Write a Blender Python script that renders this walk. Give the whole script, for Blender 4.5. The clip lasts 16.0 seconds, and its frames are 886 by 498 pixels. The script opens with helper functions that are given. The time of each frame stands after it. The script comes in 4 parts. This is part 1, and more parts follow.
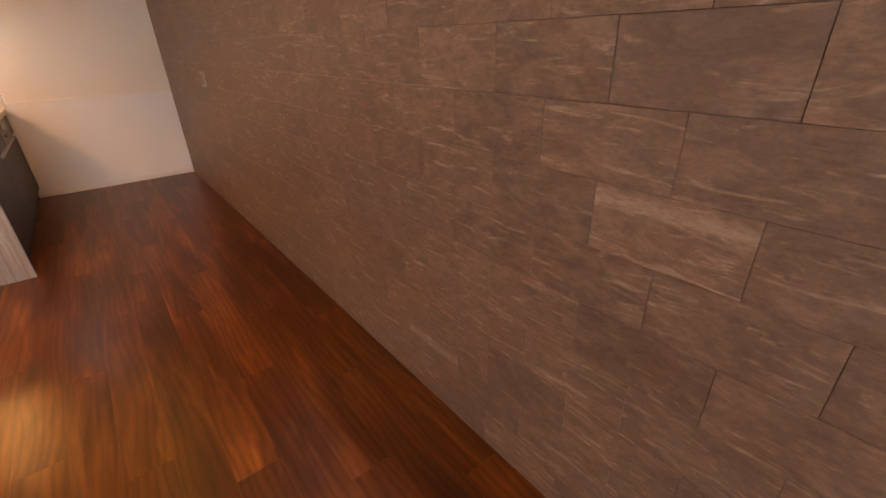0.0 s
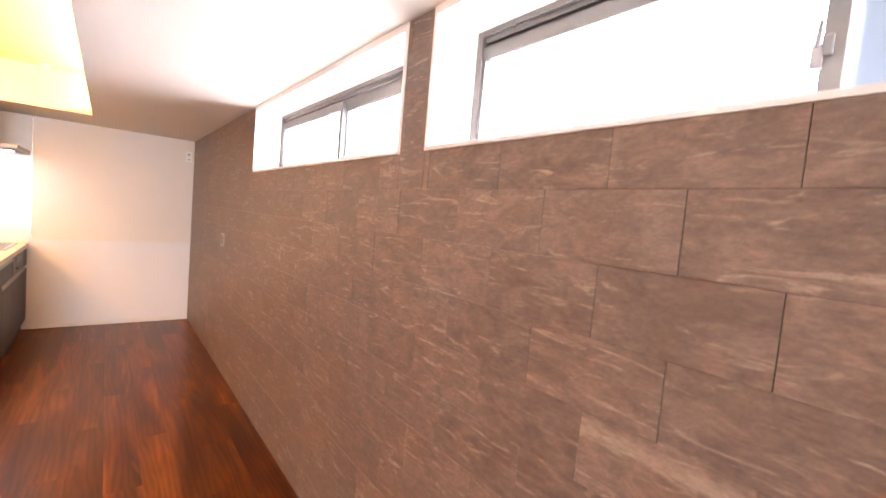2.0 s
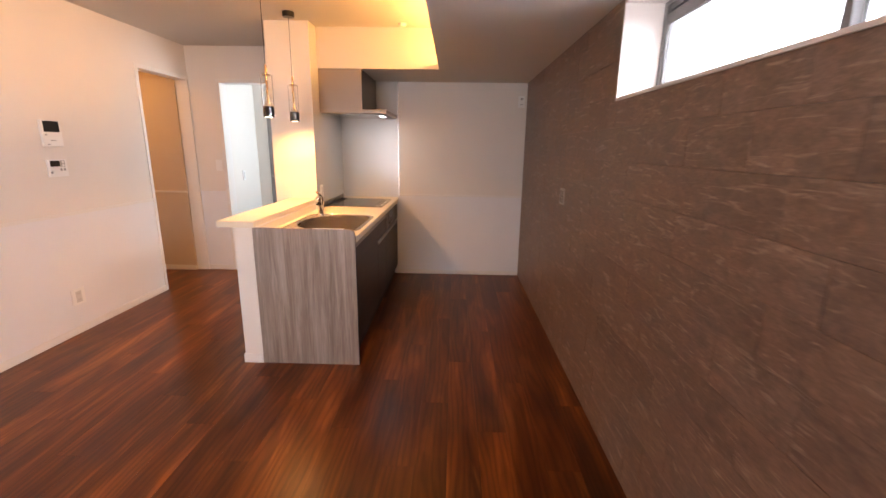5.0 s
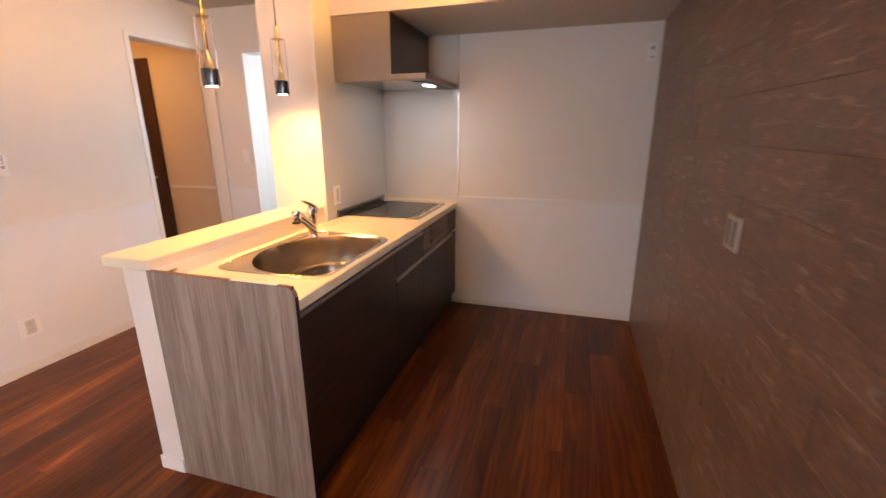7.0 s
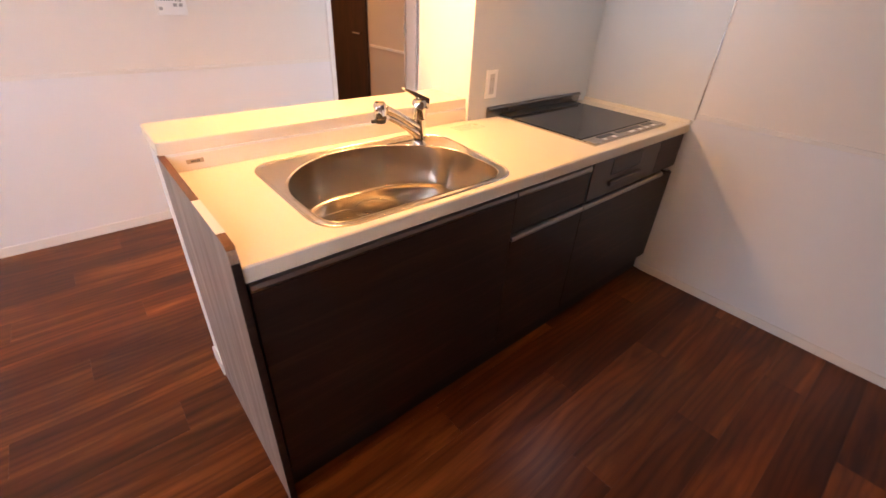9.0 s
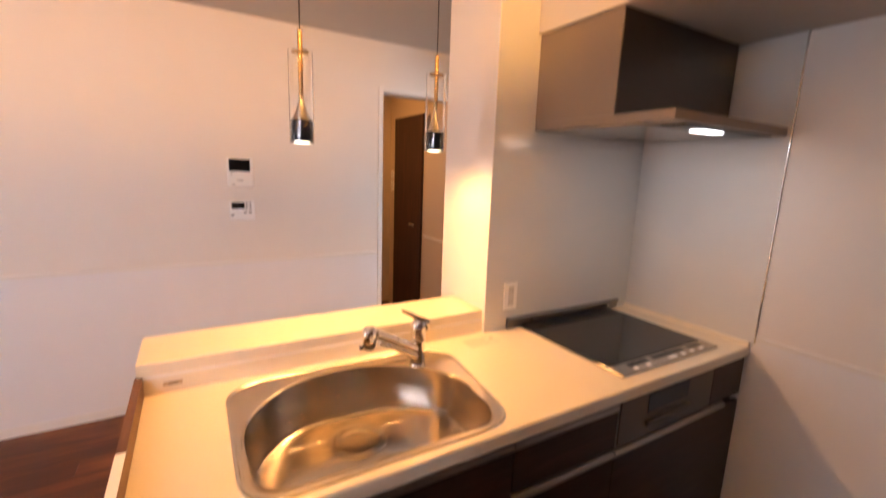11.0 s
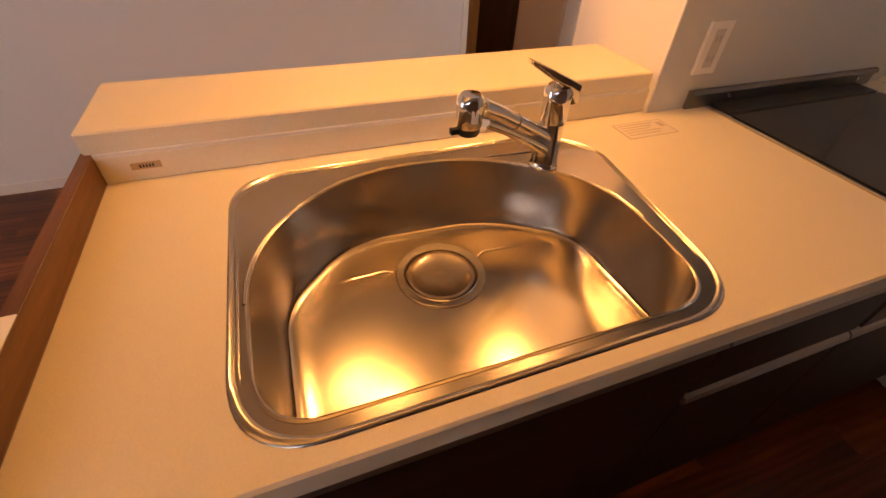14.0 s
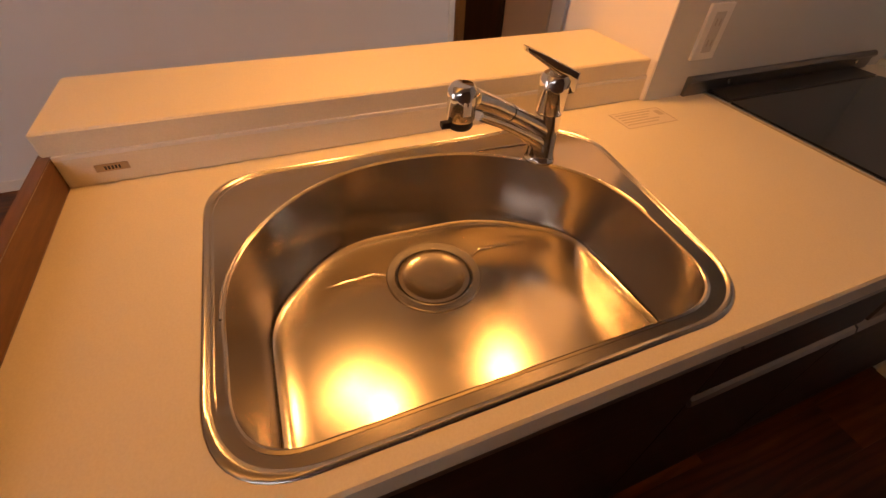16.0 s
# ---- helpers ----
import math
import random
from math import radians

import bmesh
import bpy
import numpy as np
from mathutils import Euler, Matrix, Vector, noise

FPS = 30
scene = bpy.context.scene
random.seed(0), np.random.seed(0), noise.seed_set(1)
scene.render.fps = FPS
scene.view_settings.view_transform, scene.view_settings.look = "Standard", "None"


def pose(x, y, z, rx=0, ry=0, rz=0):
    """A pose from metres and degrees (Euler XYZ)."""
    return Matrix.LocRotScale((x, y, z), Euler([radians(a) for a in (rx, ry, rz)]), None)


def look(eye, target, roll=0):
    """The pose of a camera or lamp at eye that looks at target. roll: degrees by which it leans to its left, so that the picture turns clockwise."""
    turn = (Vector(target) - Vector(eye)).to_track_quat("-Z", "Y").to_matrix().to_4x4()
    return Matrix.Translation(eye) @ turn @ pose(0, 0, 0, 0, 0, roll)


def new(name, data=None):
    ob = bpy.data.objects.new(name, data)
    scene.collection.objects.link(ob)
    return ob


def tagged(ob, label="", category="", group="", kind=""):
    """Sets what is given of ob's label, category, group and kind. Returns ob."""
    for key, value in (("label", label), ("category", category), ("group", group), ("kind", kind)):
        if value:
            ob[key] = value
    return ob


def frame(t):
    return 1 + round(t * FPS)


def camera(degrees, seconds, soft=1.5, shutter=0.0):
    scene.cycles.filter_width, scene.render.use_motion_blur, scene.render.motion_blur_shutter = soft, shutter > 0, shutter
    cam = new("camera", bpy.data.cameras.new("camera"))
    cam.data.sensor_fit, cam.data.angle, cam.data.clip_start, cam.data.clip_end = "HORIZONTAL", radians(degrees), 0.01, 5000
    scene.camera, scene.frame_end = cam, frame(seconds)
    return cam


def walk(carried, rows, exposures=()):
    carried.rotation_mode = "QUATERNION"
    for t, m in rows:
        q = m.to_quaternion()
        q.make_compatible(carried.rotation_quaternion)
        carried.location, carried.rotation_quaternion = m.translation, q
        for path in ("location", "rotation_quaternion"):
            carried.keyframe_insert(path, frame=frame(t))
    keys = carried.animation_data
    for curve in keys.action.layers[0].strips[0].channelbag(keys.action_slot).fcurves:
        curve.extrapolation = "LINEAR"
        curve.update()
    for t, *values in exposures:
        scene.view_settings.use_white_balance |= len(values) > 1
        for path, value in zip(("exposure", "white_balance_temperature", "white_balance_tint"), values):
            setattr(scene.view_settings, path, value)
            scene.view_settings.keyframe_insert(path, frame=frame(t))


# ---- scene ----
cam = camera(92.4, 16.0, shutter=0.5)
PATH = [
    (0, (-0.777, -5.661, 1.318), (0.336, -4.253, 0.435), -1.5),
    (0.5, (-0.769, -5.667, 1.316), (0.41, -4.272, 0.502), -0.5),
    (1, (-0.769, -5.662, 1.351), (0.475, -4.181, 0.842), 1.3),
    (1.5, (-0.773, -5.667, 1.372), (0.47, -4.147, 0.993), 0.8),
    (2, (-0.772, -5.664, 1.412), (0.472, -4.105, 1.277), 5.0),
    (2.5, (-0.762, -5.668, 1.426), (0.526, -4.14, 1.344), 7.0),
    (3, (-0.744, -5.668, 1.434), (0.618, -4.203, 1.406), 7.9),
    (3.5, (-0.8, -5.593, 1.412), (0.256, -3.91, 1.179), 3.4),
    (4, (-0.836, -5.298, 1.395), (-0.313, -3.398, 1.051), 3.6),
    (4.5, (-0.806, -4.987, 1.401), (-0.646, -3.04, 0.973), 2.8),
    (7, (-0.497, -3.232, 1.402), (-1.051, -1.387, 0.861), -0.3),
    (7.5, (-0.489, -2.929, 1.374), (-1.319, -1.255, 0.662), 1.2),
    (8, (-0.51, -2.684, 1.359), (-1.552, -1.21, 0.496), 0.4),
    (10.3, (-0.587, -1.974, 1.351), (-2.115, -1.174, 0.338), 2.7),
    (10.5, (-0.591, -1.966, 1.387), (-2.184, -1.132, 0.512), 1.7),
    (11, (-0.578, -1.949, 1.517), (-2.27, -0.946, 1.154), 2.1),
    (11.5, (-0.556, -1.959, 1.564), (-2.281, -0.962, 1.396), 2.2),
    (12, (-0.548, -1.963, 1.566), (-2.287, -0.986, 1.418), 2.0),
    (12.5, (-0.573, -1.97, 1.517), (-2.332, -1.1, 1.131), 1.5),
    (13, (-0.741, -1.921, 1.422), (-2.462, -1.148, 0.757), 2.2),
    (13.5, (-1.099, -1.798, 1.32), (-2.631, -1.159, 0.205), 0.4),
    (14, (-1.161, -1.78, 1.291), (-2.542, -1.216, -0.041), 3.0),
    (14.5, (-1.173, -1.768, 1.284), (-2.552, -1.232, -0.061), 2.1),
    (15, (-1.186, -1.768, 1.279), (-2.548, -1.21, -0.074), 2.6),
    (15.5, (-1.2, -1.765, 1.278), (-2.547, -1.183, -0.082), 2.8),
    (16, (-1.204, -1.766, 1.275), (-2.542, -1.173, -0.089), 2.9),
]
EXPO = [(0.0, 0.5, 6900, 14), (0.5, 1.38, 6800, 13), (1.0, 1.65, 6400, 12), (1.5, 1.78, 6200, 12), (2.0, 1.6, 6100, 12), (2.5, 1.15, 6000, 12), (3.0, 0.8, 6000, 12),
        (3.5, 0.25, 6000, 13), (4.0, 0.1, 6000, 13), (4.5, 0.25, 6000, 13), (7.0, 0.25, 5850, 12), (8.0, 0.4, 5550, 12), (10.5, 0.4, 5450, 13),
        (11.0, 0.0, 5900, 16), (11.5, -0.45, 6200, 21), (12.0, -0.65, 6500, 25), (12.5, -0.85, 6400, 23), (13.0, -0.9, 6400, 21), (13.5, -0.9, 6500, 20), (14.0, -0.9, 6800, 20), (15.0, -1.02, 6900, 20), (16.0, -1.2, 6900, 20)]
walk(cam, [(t, look(eye, target, roll)) for t, eye, target, roll in PATH], EXPO)

# ---- world, sun and lamps ----
CEIL, SOFF = 2.385, 2.057          # main ceiling and lowered soffit
XL, YB = -3.545, -8.6             # dining wall and back wall of the room


def lamp(name, kind, m, power, color, size=None, size_y=None, spread=None):
    data = bpy.data.lights.new(name, kind)
    data.energy, data.color = power, color
    if kind == "AREA":
        data.shape = "RECTANGLE"
        data.size, data.size_y = size, size_y or size
        if spread:
            data.spread = radians(spread)
    elif size:
        data.shadow_soft_size = size
    ob = new(name, data)
    ob.matrix_world = m
    return ob


world = bpy.data.worlds.new("sky")
scene.world = world
world.use_nodes = True
sky = world.node_tree.nodes.new("ShaderNodeTexSky")
sky.sky_type, sky.sun_disc, sky.sun_elevation, sky.sun_rotation = "NISHITA", False, radians(48), radians(150)
world.node_tree.nodes["Background"].inputs[1].default_value = 0.12
world.node_tree.links.new(sky.outputs[0], world.node_tree.nodes["Background"].inputs[0])
sun = lamp("sun", "SUN", look((0, 0, 0), (0.55, 0.6, -1.0)), 1.0, (1, 0.95, 0.88))
sun.data.angle = radians(10)

WARM, PEND, DAY, COOL = (1, 0.45, 0.092), (1, 0.435, 0.098), (1.0, 0.95, 0.94), (0.88, 0.97, 1.0)
# daylight in the two high windows of the tiled wall and in the living room's garden window behind the start
lamp("window_daylight", "AREA", look((0.32, -3.49, 1.90), (-1, -3.49, 1.05)), 46, DAY, 2.24, 0.60, 140)
lamp("window_daylight", "AREA", look((0.32, -5.50, 1.90), (-1, -5.50, 1.05)), 40, DAY, 1.96, 0.60, 140)
lamp("garden_daylight", "AREA", look((-2.4, YB - 0.25, 1.05), (-2.2, -4.0, 0.55)), 19, DAY, 1.6, 1.9, 96)
# warm strip in the cove, pendants, hood lamp, hall and washroom
lamp("cove_light", "AREA", look((-0.79, -3.0, 2.122), (-1.22, -3.0, 2.45)), 66, WARM, 4.4, 0.03)
for py in (-1.634, -1.148):
    p = lamp("pendant_light", "SPOT", look((-2.021, py, 1.585), (-2.021, py, 0)), 32, PEND, 0.045)
    p.data.spot_size, p.data.spot_blend = radians(165), 0.7
lamp("hood_light", "AREA", look((-1.446, -0.39, 1.679), (-1.446, -0.39, 0)), 0.8, (1, 0.97, 0.9), 0.06, 0.14)
lamp("hall_light", "AREA", look((-4.3, -0.8, 2.36), (-4.3, -0.8, 0)), 11, PEND, 0.2, 0.2)
lamp("washroom_daylight", "AREA", look((-1.75, 0.9, 1.5), (-3.5, 0.9, 1.2)), 30, COOL, 0.9, 1.0)


# ---- materials ----
def mat(name, base=(0.8, 0.8, 0.8), rough=0.5, metal=0.0, **extra):
    m = bpy.data.materials.new(name)
    m.use_nodes = True
    b = m.node_tree.nodes["Principled BSDF"]
    b.inputs["Base Color"].default_value = (*base, 1)
    b.inputs["Roughness"].default_value, b.inputs["Metallic"].default_value = rough, metal
    for key, value in extra.items():
        b.inputs[key.replace("_", " ")].default_value = value
    return m


def node(m, kind, **values):
    n = m.node_tree.nodes.new("ShaderNode" + kind)
    for key, value in values.items():
        n.inputs[key.replace("_", " ")].default_value = value
    return n


def link(m, a, b):
    m.node_tree.links.new(a, b)


def coords(m, scale, spread=0.0):
    """Object coordinates at a scale, moved by chance from object to object."""
    tex, mp = node(m, "TexCoord"), node(m, "Mapping")
    mp.inputs["Scale"].default_value = scale
    link(m, tex.outputs["Object"], mp.inputs["Vector"])
    if spread:
        info, mul = node(m, "ObjectInfo"), node(m, "VectorMath")
        mul.operation = "SCALE"
        mul.inputs[0].default_value = (spread, spread * 0.73, spread * 0.41)
        link(m, info.outputs["Random"], mul.inputs["Scale"])
        link(m, mul.outputs[0], mp.inputs["Location"])
    return mp.outputs[0]


def noise_tex(m, vec, scale, detail=4.0, rough=0.55, distort=0.0):
    n = node(m, "TexNoise", Scale=scale, Detail=detail, Roughness=rough, Distortion=distort)
    link(m, vec, n.inputs["Vector"])
    return n.outputs["Fac"]


def ramp(m, fac, stops):
    n = node(m, "ValToRGB")
    e = n.color_ramp.elements
    while len(e) > 1:
        e.remove(e[-1])
    e[0].position, e[0].color = stops[0][0], (*stops[0][1], 1)
    for p, c in stops[1:]:
        e.new(p).color = (*c, 1)
    link(m, fac, n.inputs[0])
    return n.outputs[0]


def mix(m, a, b, fac, blend="MIX"):
    n = node(m, "Mix")
    n.data_type, n.blend_type = "RGBA", blend
    for s, v in ((n.inputs[6], a), (n.inputs[7], b), (n.inputs[0], fac)):
        if isinstance(v, (int, float)):
            s.default_value = v
        elif isinstance(v, tuple):
            s.default_value = (*v, 1)
        else:
            link(m, v, s)
    return n.outputs[2]


def finish(m, color=None, rough=None, bump=None, strength=0.2, depth=0.002):
    b = m.node_tree.nodes["Principled BSDF"]
    if color is not None:
        link(m, color, b.inputs["Base Color"])
    if rough is not None:
        link(m, rough, b.inputs["Roughness"])
    if bump is not None:
        n = node(m, "Bump", Strength=strength, Distance=depth)
        link(m, bump, n.inputs["Height"])
        link(m, n.outputs[0], b.inputs["Normal"])
    return m


def grey(a, b):
    return [(0.3, (a, a, a)), (0.7, (b, b, b))]


def wallpaper(name, base, rough=0.75):
    m = mat(name, base, rough)
    v = coords(m, (1, 1, 1))
    big = noise_tex(m, v, 1.3, 3)
    fine = noise_tex(m, v, 420, 2)
    mid = noise_tex(m, v, 90, 3)
    c = ramp(m, big, [(0.3, tuple(x * 0.965 for x in base)), (0.7, base)])
    return finish(m, c, None, mix(m, fine, mid, 0.4), 0.22, 0.0012)


WALL = wallpaper("white_wallpaper", (0.80, 0.752, 0.695))
DADO = wallpaper("white_wainscot", (0.815, 0.81, 0.825), 0.6)
# hall paper, darker and creamier to carry the orange lamplight in its colour
HALLW = wallpaper("lamplit_wallpaper", (0.62, 0.52, 0.41))
# white ceiling paper, darkened and warmed in colour for its weak cove light
CEILM = wallpaper("dimmed_ceiling_paper", (0.61, 0.565, 0.51), 0.85)
TRIM = mat("white_trim", (0.80, 0.77, 0.73), 0.35)
PINKTRIM = mat("window_casing", (0.80, 0.74, 0.69), 0.4)


def stone(name="stone_tile", veins=0.0):
    m = mat(name, rough=0.45, Specular_IOR_Level=0.6)
    v = coords(m, (1, 1, 1), 37.0)
    body = noise_tex(m, coords(m, (1.0, 5.0, 11.0), 37.0), 2.2, 7, 0.64, 0.6)
    c = ramp(m, body, [(0.30, (0.128, 0.080, 0.058)), (0.50, (0.182, 0.117, 0.085)), (0.70, (0.255, 0.168, 0.124))])
    # thin broken pale wisps, broad bands on a few tiles
    vein = noise_tex(m, coords(m, (1.0, 2.8, 17.0), 37.0), 1.9, 7, 0.62, 1.4)
    vm = ramp(m, vein, [(0.555, (0, 0, 0)), (0.62, (0.50, 0.50, 0.50)), (0.71, (0.95, 0.95, 0.95))])
    if veins:
        # a pale layer along the upper part of the tile, with ragged edges
        sep, wob = node(m, "SeparateXYZ"), node(m, "Math")
        link(m, node(m, "TexCoord").outputs["Object"], sep.inputs[0])
        wob.operation, wob.inputs[1].default_value = "MULTIPLY_ADD", 0.07
        link(m, noise_tex(m, coords(m, (1.0, 9.0, 50.0), 37.0), 1.0, 6, 0.65), wob.inputs[0])
        link(m, sep.outputs["Z"], wob.inputs[2])
        band = ramp(m, wob.outputs[0], [(0.050, (0, 0, 0)), (0.066, (1, 1, 1)), (0.088, (0.75, 0.75, 0.75)), (0.104, (0, 0, 0))])
        vm = mix(m, vm, band, veins, "LIGHTEN")
    rub = ramp(m, noise_tex(m, coords(m, (1, 11, 48), 37.0), 1.0, 5, 0.7), [(0.40, (0, 0, 0)), (0.60, (1, 1, 1))])
    c = mix(m, c, (0.43, 0.328, 0.250), mix(m, vm, rub, 0.6 if not veins else 0.45, "MULTIPLY"))
    dark = noise_tex(m, coords(m, (1.0, 6.0, 40.0), 91.0), 2.0, 6, 0.65, 0.8)
    c = mix(m, c, ramp(m, dark, [(0.32, (0.66, 0.64, 0.62)), (0.44, (1, 1, 1))]), 0.45, "MULTIPLY")
    grain = noise_tex(m, coords(m, (1, 0.6, 1.5), 37.0), 85, 6, 0.85)
    c = mix(m, c, ramp(m, grain, grey(0.55, 1.30)), 0.8, "MULTIPLY")
    info = node(m, "ObjectInfo")
    c = mix(m, c, ramp(m, info.outputs["Random"], [(0.0, (0.92, 0.91, 0.90)), (0.5, (1.03, 1.025, 1.01)), (1.0, (1.15, 1.135, 1.10))]), 1.0, "MULTIPLY")
    return finish(m, c, ramp(m, body, grey(0.36, 0.52)), mix(m, grain, vein, 0.6), 0.5, 0.003)


def floor_wood():
    m = mat("walnut_board", rough=0.3, Specular_IOR_Level=0.28)
    body = noise_tex(m, coords(m, (5.5, 0.75, 5.5), 53.0), 1.3, 5, 0.55, 0.6)
    c = ramp(m, body, [(0.28, (0.046, 0.0100, 0.0018)), (0.44, (0.091, 0.0220, 0.0034)), (0.57, (0.145, 0.0390, 0.0060)), (0.72, (0.285, 0.090, 0.0152))])
    # arched growth rings drawn out along the board
    ring = node(m, "TexWave", Scale=3.0, Distortion=16.0, Detail=2.5, Detail_Scale=0.6)
    ring.bands_direction = "X"
    link(m, coords(m, (3.2, 0.55, 1.0), 53.0), ring.inputs["Vector"])
    c = mix(m, c, ramp(m, ring.outputs["Fac"], [(0.04, (0.55, 0.50, 0.46)), (0.30, (0.95, 0.95, 0.95)), (0.6, (1.05, 1.06, 1.06)), (0.96, (1.26, 1.32, 1.34))]), 0.45, "MULTIPLY")
    # pale sapwood flashes on some boards
    sap = noise_tex(m, coords(m, (9.0, 1.1, 1.0), 71.0), 0.9, 4, 0.6, 0.8)
    c = mix(m, c, (0.30, 0.100, 0.020), ramp(m, sap, [(0.60, (0, 0, 0)), (0.72, (0.40, 0.40, 0.40))]))
    fine = noise_tex(m, coords(m, (60, 2.0, 60), 53.0), 3.0, 4, 0.6)
    c = mix(m, c, ramp(m, fine, grey(0.80, 1.1)), 0.7, "MULTIPLY")
    info = node(m, "ObjectInfo")
    c = mix(m, c, ramp(m, info.outputs["Random"], [(0.0, (0.74, 0.73, 0.72)), (0.5, (0.98, 1.02, 1.03)), (1.0, (1.26, 1.34, 1.36))]), 1.0, "MULTIPLY")
    return finish(m, c)


def grained(name, stops, scale, rough, spread=0.0, strength=0.1):
    m = mat(name, rough=rough)
    st = coords(m, scale, spread)
    body = noise_tex(m, st, 1.6, 6, 0.6, 0.7)
    fine = noise_tex(m, coords(m, tuple(s * 5 for s in scale), spread), 2.0, 3, 0.6)
    c = mix(m, ramp(m, body, stops), ramp(m, fine, grey(0.78, 1.08)), 0.7, "MULTIPLY")
    return finish(m, c, None, fine, strength, 0.0008)


STONE, VEINED, WOOD = stone(), stone("stone_tile_veined", 0.65), floor_wood()
PANELW = grained("grey_oak_laminate", [(0.3, (0.19, 0.142, 0.112)), (0.5, (0.29, 0.228, 0.186)), (0.72, (0.41, 0.338, 0.283))], (22, 22, 1.2), 0.45)
EDGEW = grained("brown_edge_band", [(0.3, (0.11, 0.043, 0.015)), (0.7, (0.19, 0.080, 0.028))], (3, 30, 30), 0.4)
FRONT = grained("dark_walnut_front", [(0.3, (0.014, 0.0070, 0.0048)), (0.55, (0.028, 0.0140, 0.0094)), (0.75, (0.062, 0.031, 0.020))], (3, 1.6, 28), 0.46)
DARKDOOR = grained("dark_walnut_door", [(0.3, (0.020, 0.0062, 0.0035)), (0.55, (0.046, 0.014, 0.0075)), (0.78, (0.085, 0.028, 0.014))], (12, 12, 1.5), 0.5)
GREYDOOR = grained("grey_door", [(0.3, (0.15, 0.135, 0.125)), (0.7, (0.25, 0.225, 0.21))], (18, 18, 1.2), 0.5)
KICK = mat("black_toe_kick", (0.012, 0.010, 0.010), 0.5)
SUBFLOOR = mat("dark_subfloor", (0.022, 0.006, 0.0018), 0.8)
GROUT = mat("dark_grout", (0.082, 0.058, 0.046), 0.9)


def worktop():
    m = mat("worktop_resin", (0.78, 0.74, 0.68), 0.34)
    v = coords(m, (1, 1, 1))
    c = ramp(m, noise_tex(m, v, 330, 2), [(0.35, (0.765, 0.690, 0.545)), (0.65, (0.80, 0.728, 0.585))])
    return finish(m, c, None, noise_tex(m, v, 500, 2), 0.03, 0.0003)


TOP = worktop()
PANELK = mat("kitchen_wall_panel", (0.66, 0.655, 0.63), 0.16)
finish(PANELK, ramp(PANELK, noise_tex(PANELK, coords(PANELK, (1, 1, 1)), 2, 2), [(0.3, (0.64, 0.635, 0.61)), (0.7, (0.68, 0.675, 0.65))]))


def brushed(name, base, rough):
    m = mat(name, base, rough, 1.0)
    f = noise_tex(m, coords(m, (1, 1, 1)), 3.0, 2)
    return finish(m, ramp(m, f, [(0.3, tuple(x * 0.96 for x in base)), (0.7, base)]))


STEEL = brushed("brushed_steel", (0.56, 0.50, 0.43), 0.20)
RIMSTEEL = brushed("polished_rim_steel", (0.55, 0.52, 0.48), 0.24)
GUARD = brushed("satin_guard_steel", (0.26, 0.24, 0.225), 0.28)
EDGEALU = brushed("bright_edge_strip", (0.70, 0.68, 0.65), 0.22)
TAUPE = mat("taupe_plastic", (0.42, 0.37, 0.33), 0.45)
TAUPEIN = mat("taupe_insert", (0.15, 0.125, 0.11), 0.4)
CHROME = mat("chrome", (0.80, 0.80, 0.80), 0.05, 1.0)
BRASS = mat("brushed_brass", (0.58, 0.39, 0.17), 0.25, 1.0)
SCREENM = mat("blue_grey_screen_frame", (0.17, 0.21, 0.27), 0.5)
ALU = mat("grey_aluminium", (0.20, 0.19, 0.185), 0.42, 0.4)
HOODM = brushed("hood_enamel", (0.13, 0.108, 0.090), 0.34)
# lighter, warmer hood enamel: orange light on side plate and visor, as colour
HOODLIT = mat("hood_lit_enamel", (0.26, 0.205, 0.16), 0.35, 0.35)
HANDLE = brushed("handle_rail_aluminium", (0.38, 0.36, 0.34), 0.36)
DARKMETAL = mat("dark_grey_fascia", (0.115, 0.098, 0.086), 0.40, 0.4)
BLACK = mat("black_plastic", (0.012, 0.012, 0.013), 0.35)
GLOSSBLACK = mat("black_chrome", (0.02, 0.02, 0.022), 0.08, 0.3)
HOBGLASS = mat("black_glass_ceramic", (0.010, 0.010, 0.011), 0.06)
SCREEN = mat("dark_screen", (0.008, 0.008, 0.009), 0.1)
# white plastic darkened to give inserts the contrast of their shadow outline
INSERT = mat("shaded_plastic", (0.60, 0.585, 0.56), 0.35)
PLASTIC = mat("white_plastic", (0.86, 0.845, 0.82), 0.35)
GREYPL = mat("grey_plastic", (0.35, 0.34, 0.33), 0.4)
INK = mat("grey_print", (0.55, 0.47, 0.38), 0.6)
GILT = mat("bronze_badge", (0.50, 0.38, 0.24), 0.35, 0.7)
CORD = mat("black_cord", (0.012, 0.010, 0.009), 0.6)
LENS = mat("lamp_lens", (0.9, 0.8, 0.6), 0.3, Emission_Color=(1, 0.78, 0.45, 1), Emission_Strength=22.0)
HOODLENS = mat("hood_lamp_lens", (0.9, 0.9, 0.9), 0.3, Emission_Color=(1, 0.98, 0.93, 1), Emission_Strength=7.0)
GLASS = mat("clear_glass", (1, 1, 1), 0.02, Transmission_Weight=1.0, IOR=1.45)
FROST = mat("frosted_glass", (0.95, 0.97, 1.0), 0.35, Transmission_Weight=1.0, IOR=1.2)

# ---- mesh helpers ----
PLACE = {}
KITCHEN = Vector((-0.016, -0.012, 0))      # where the kitchen block's own zero lies in the room
ORIGIN = Vector()


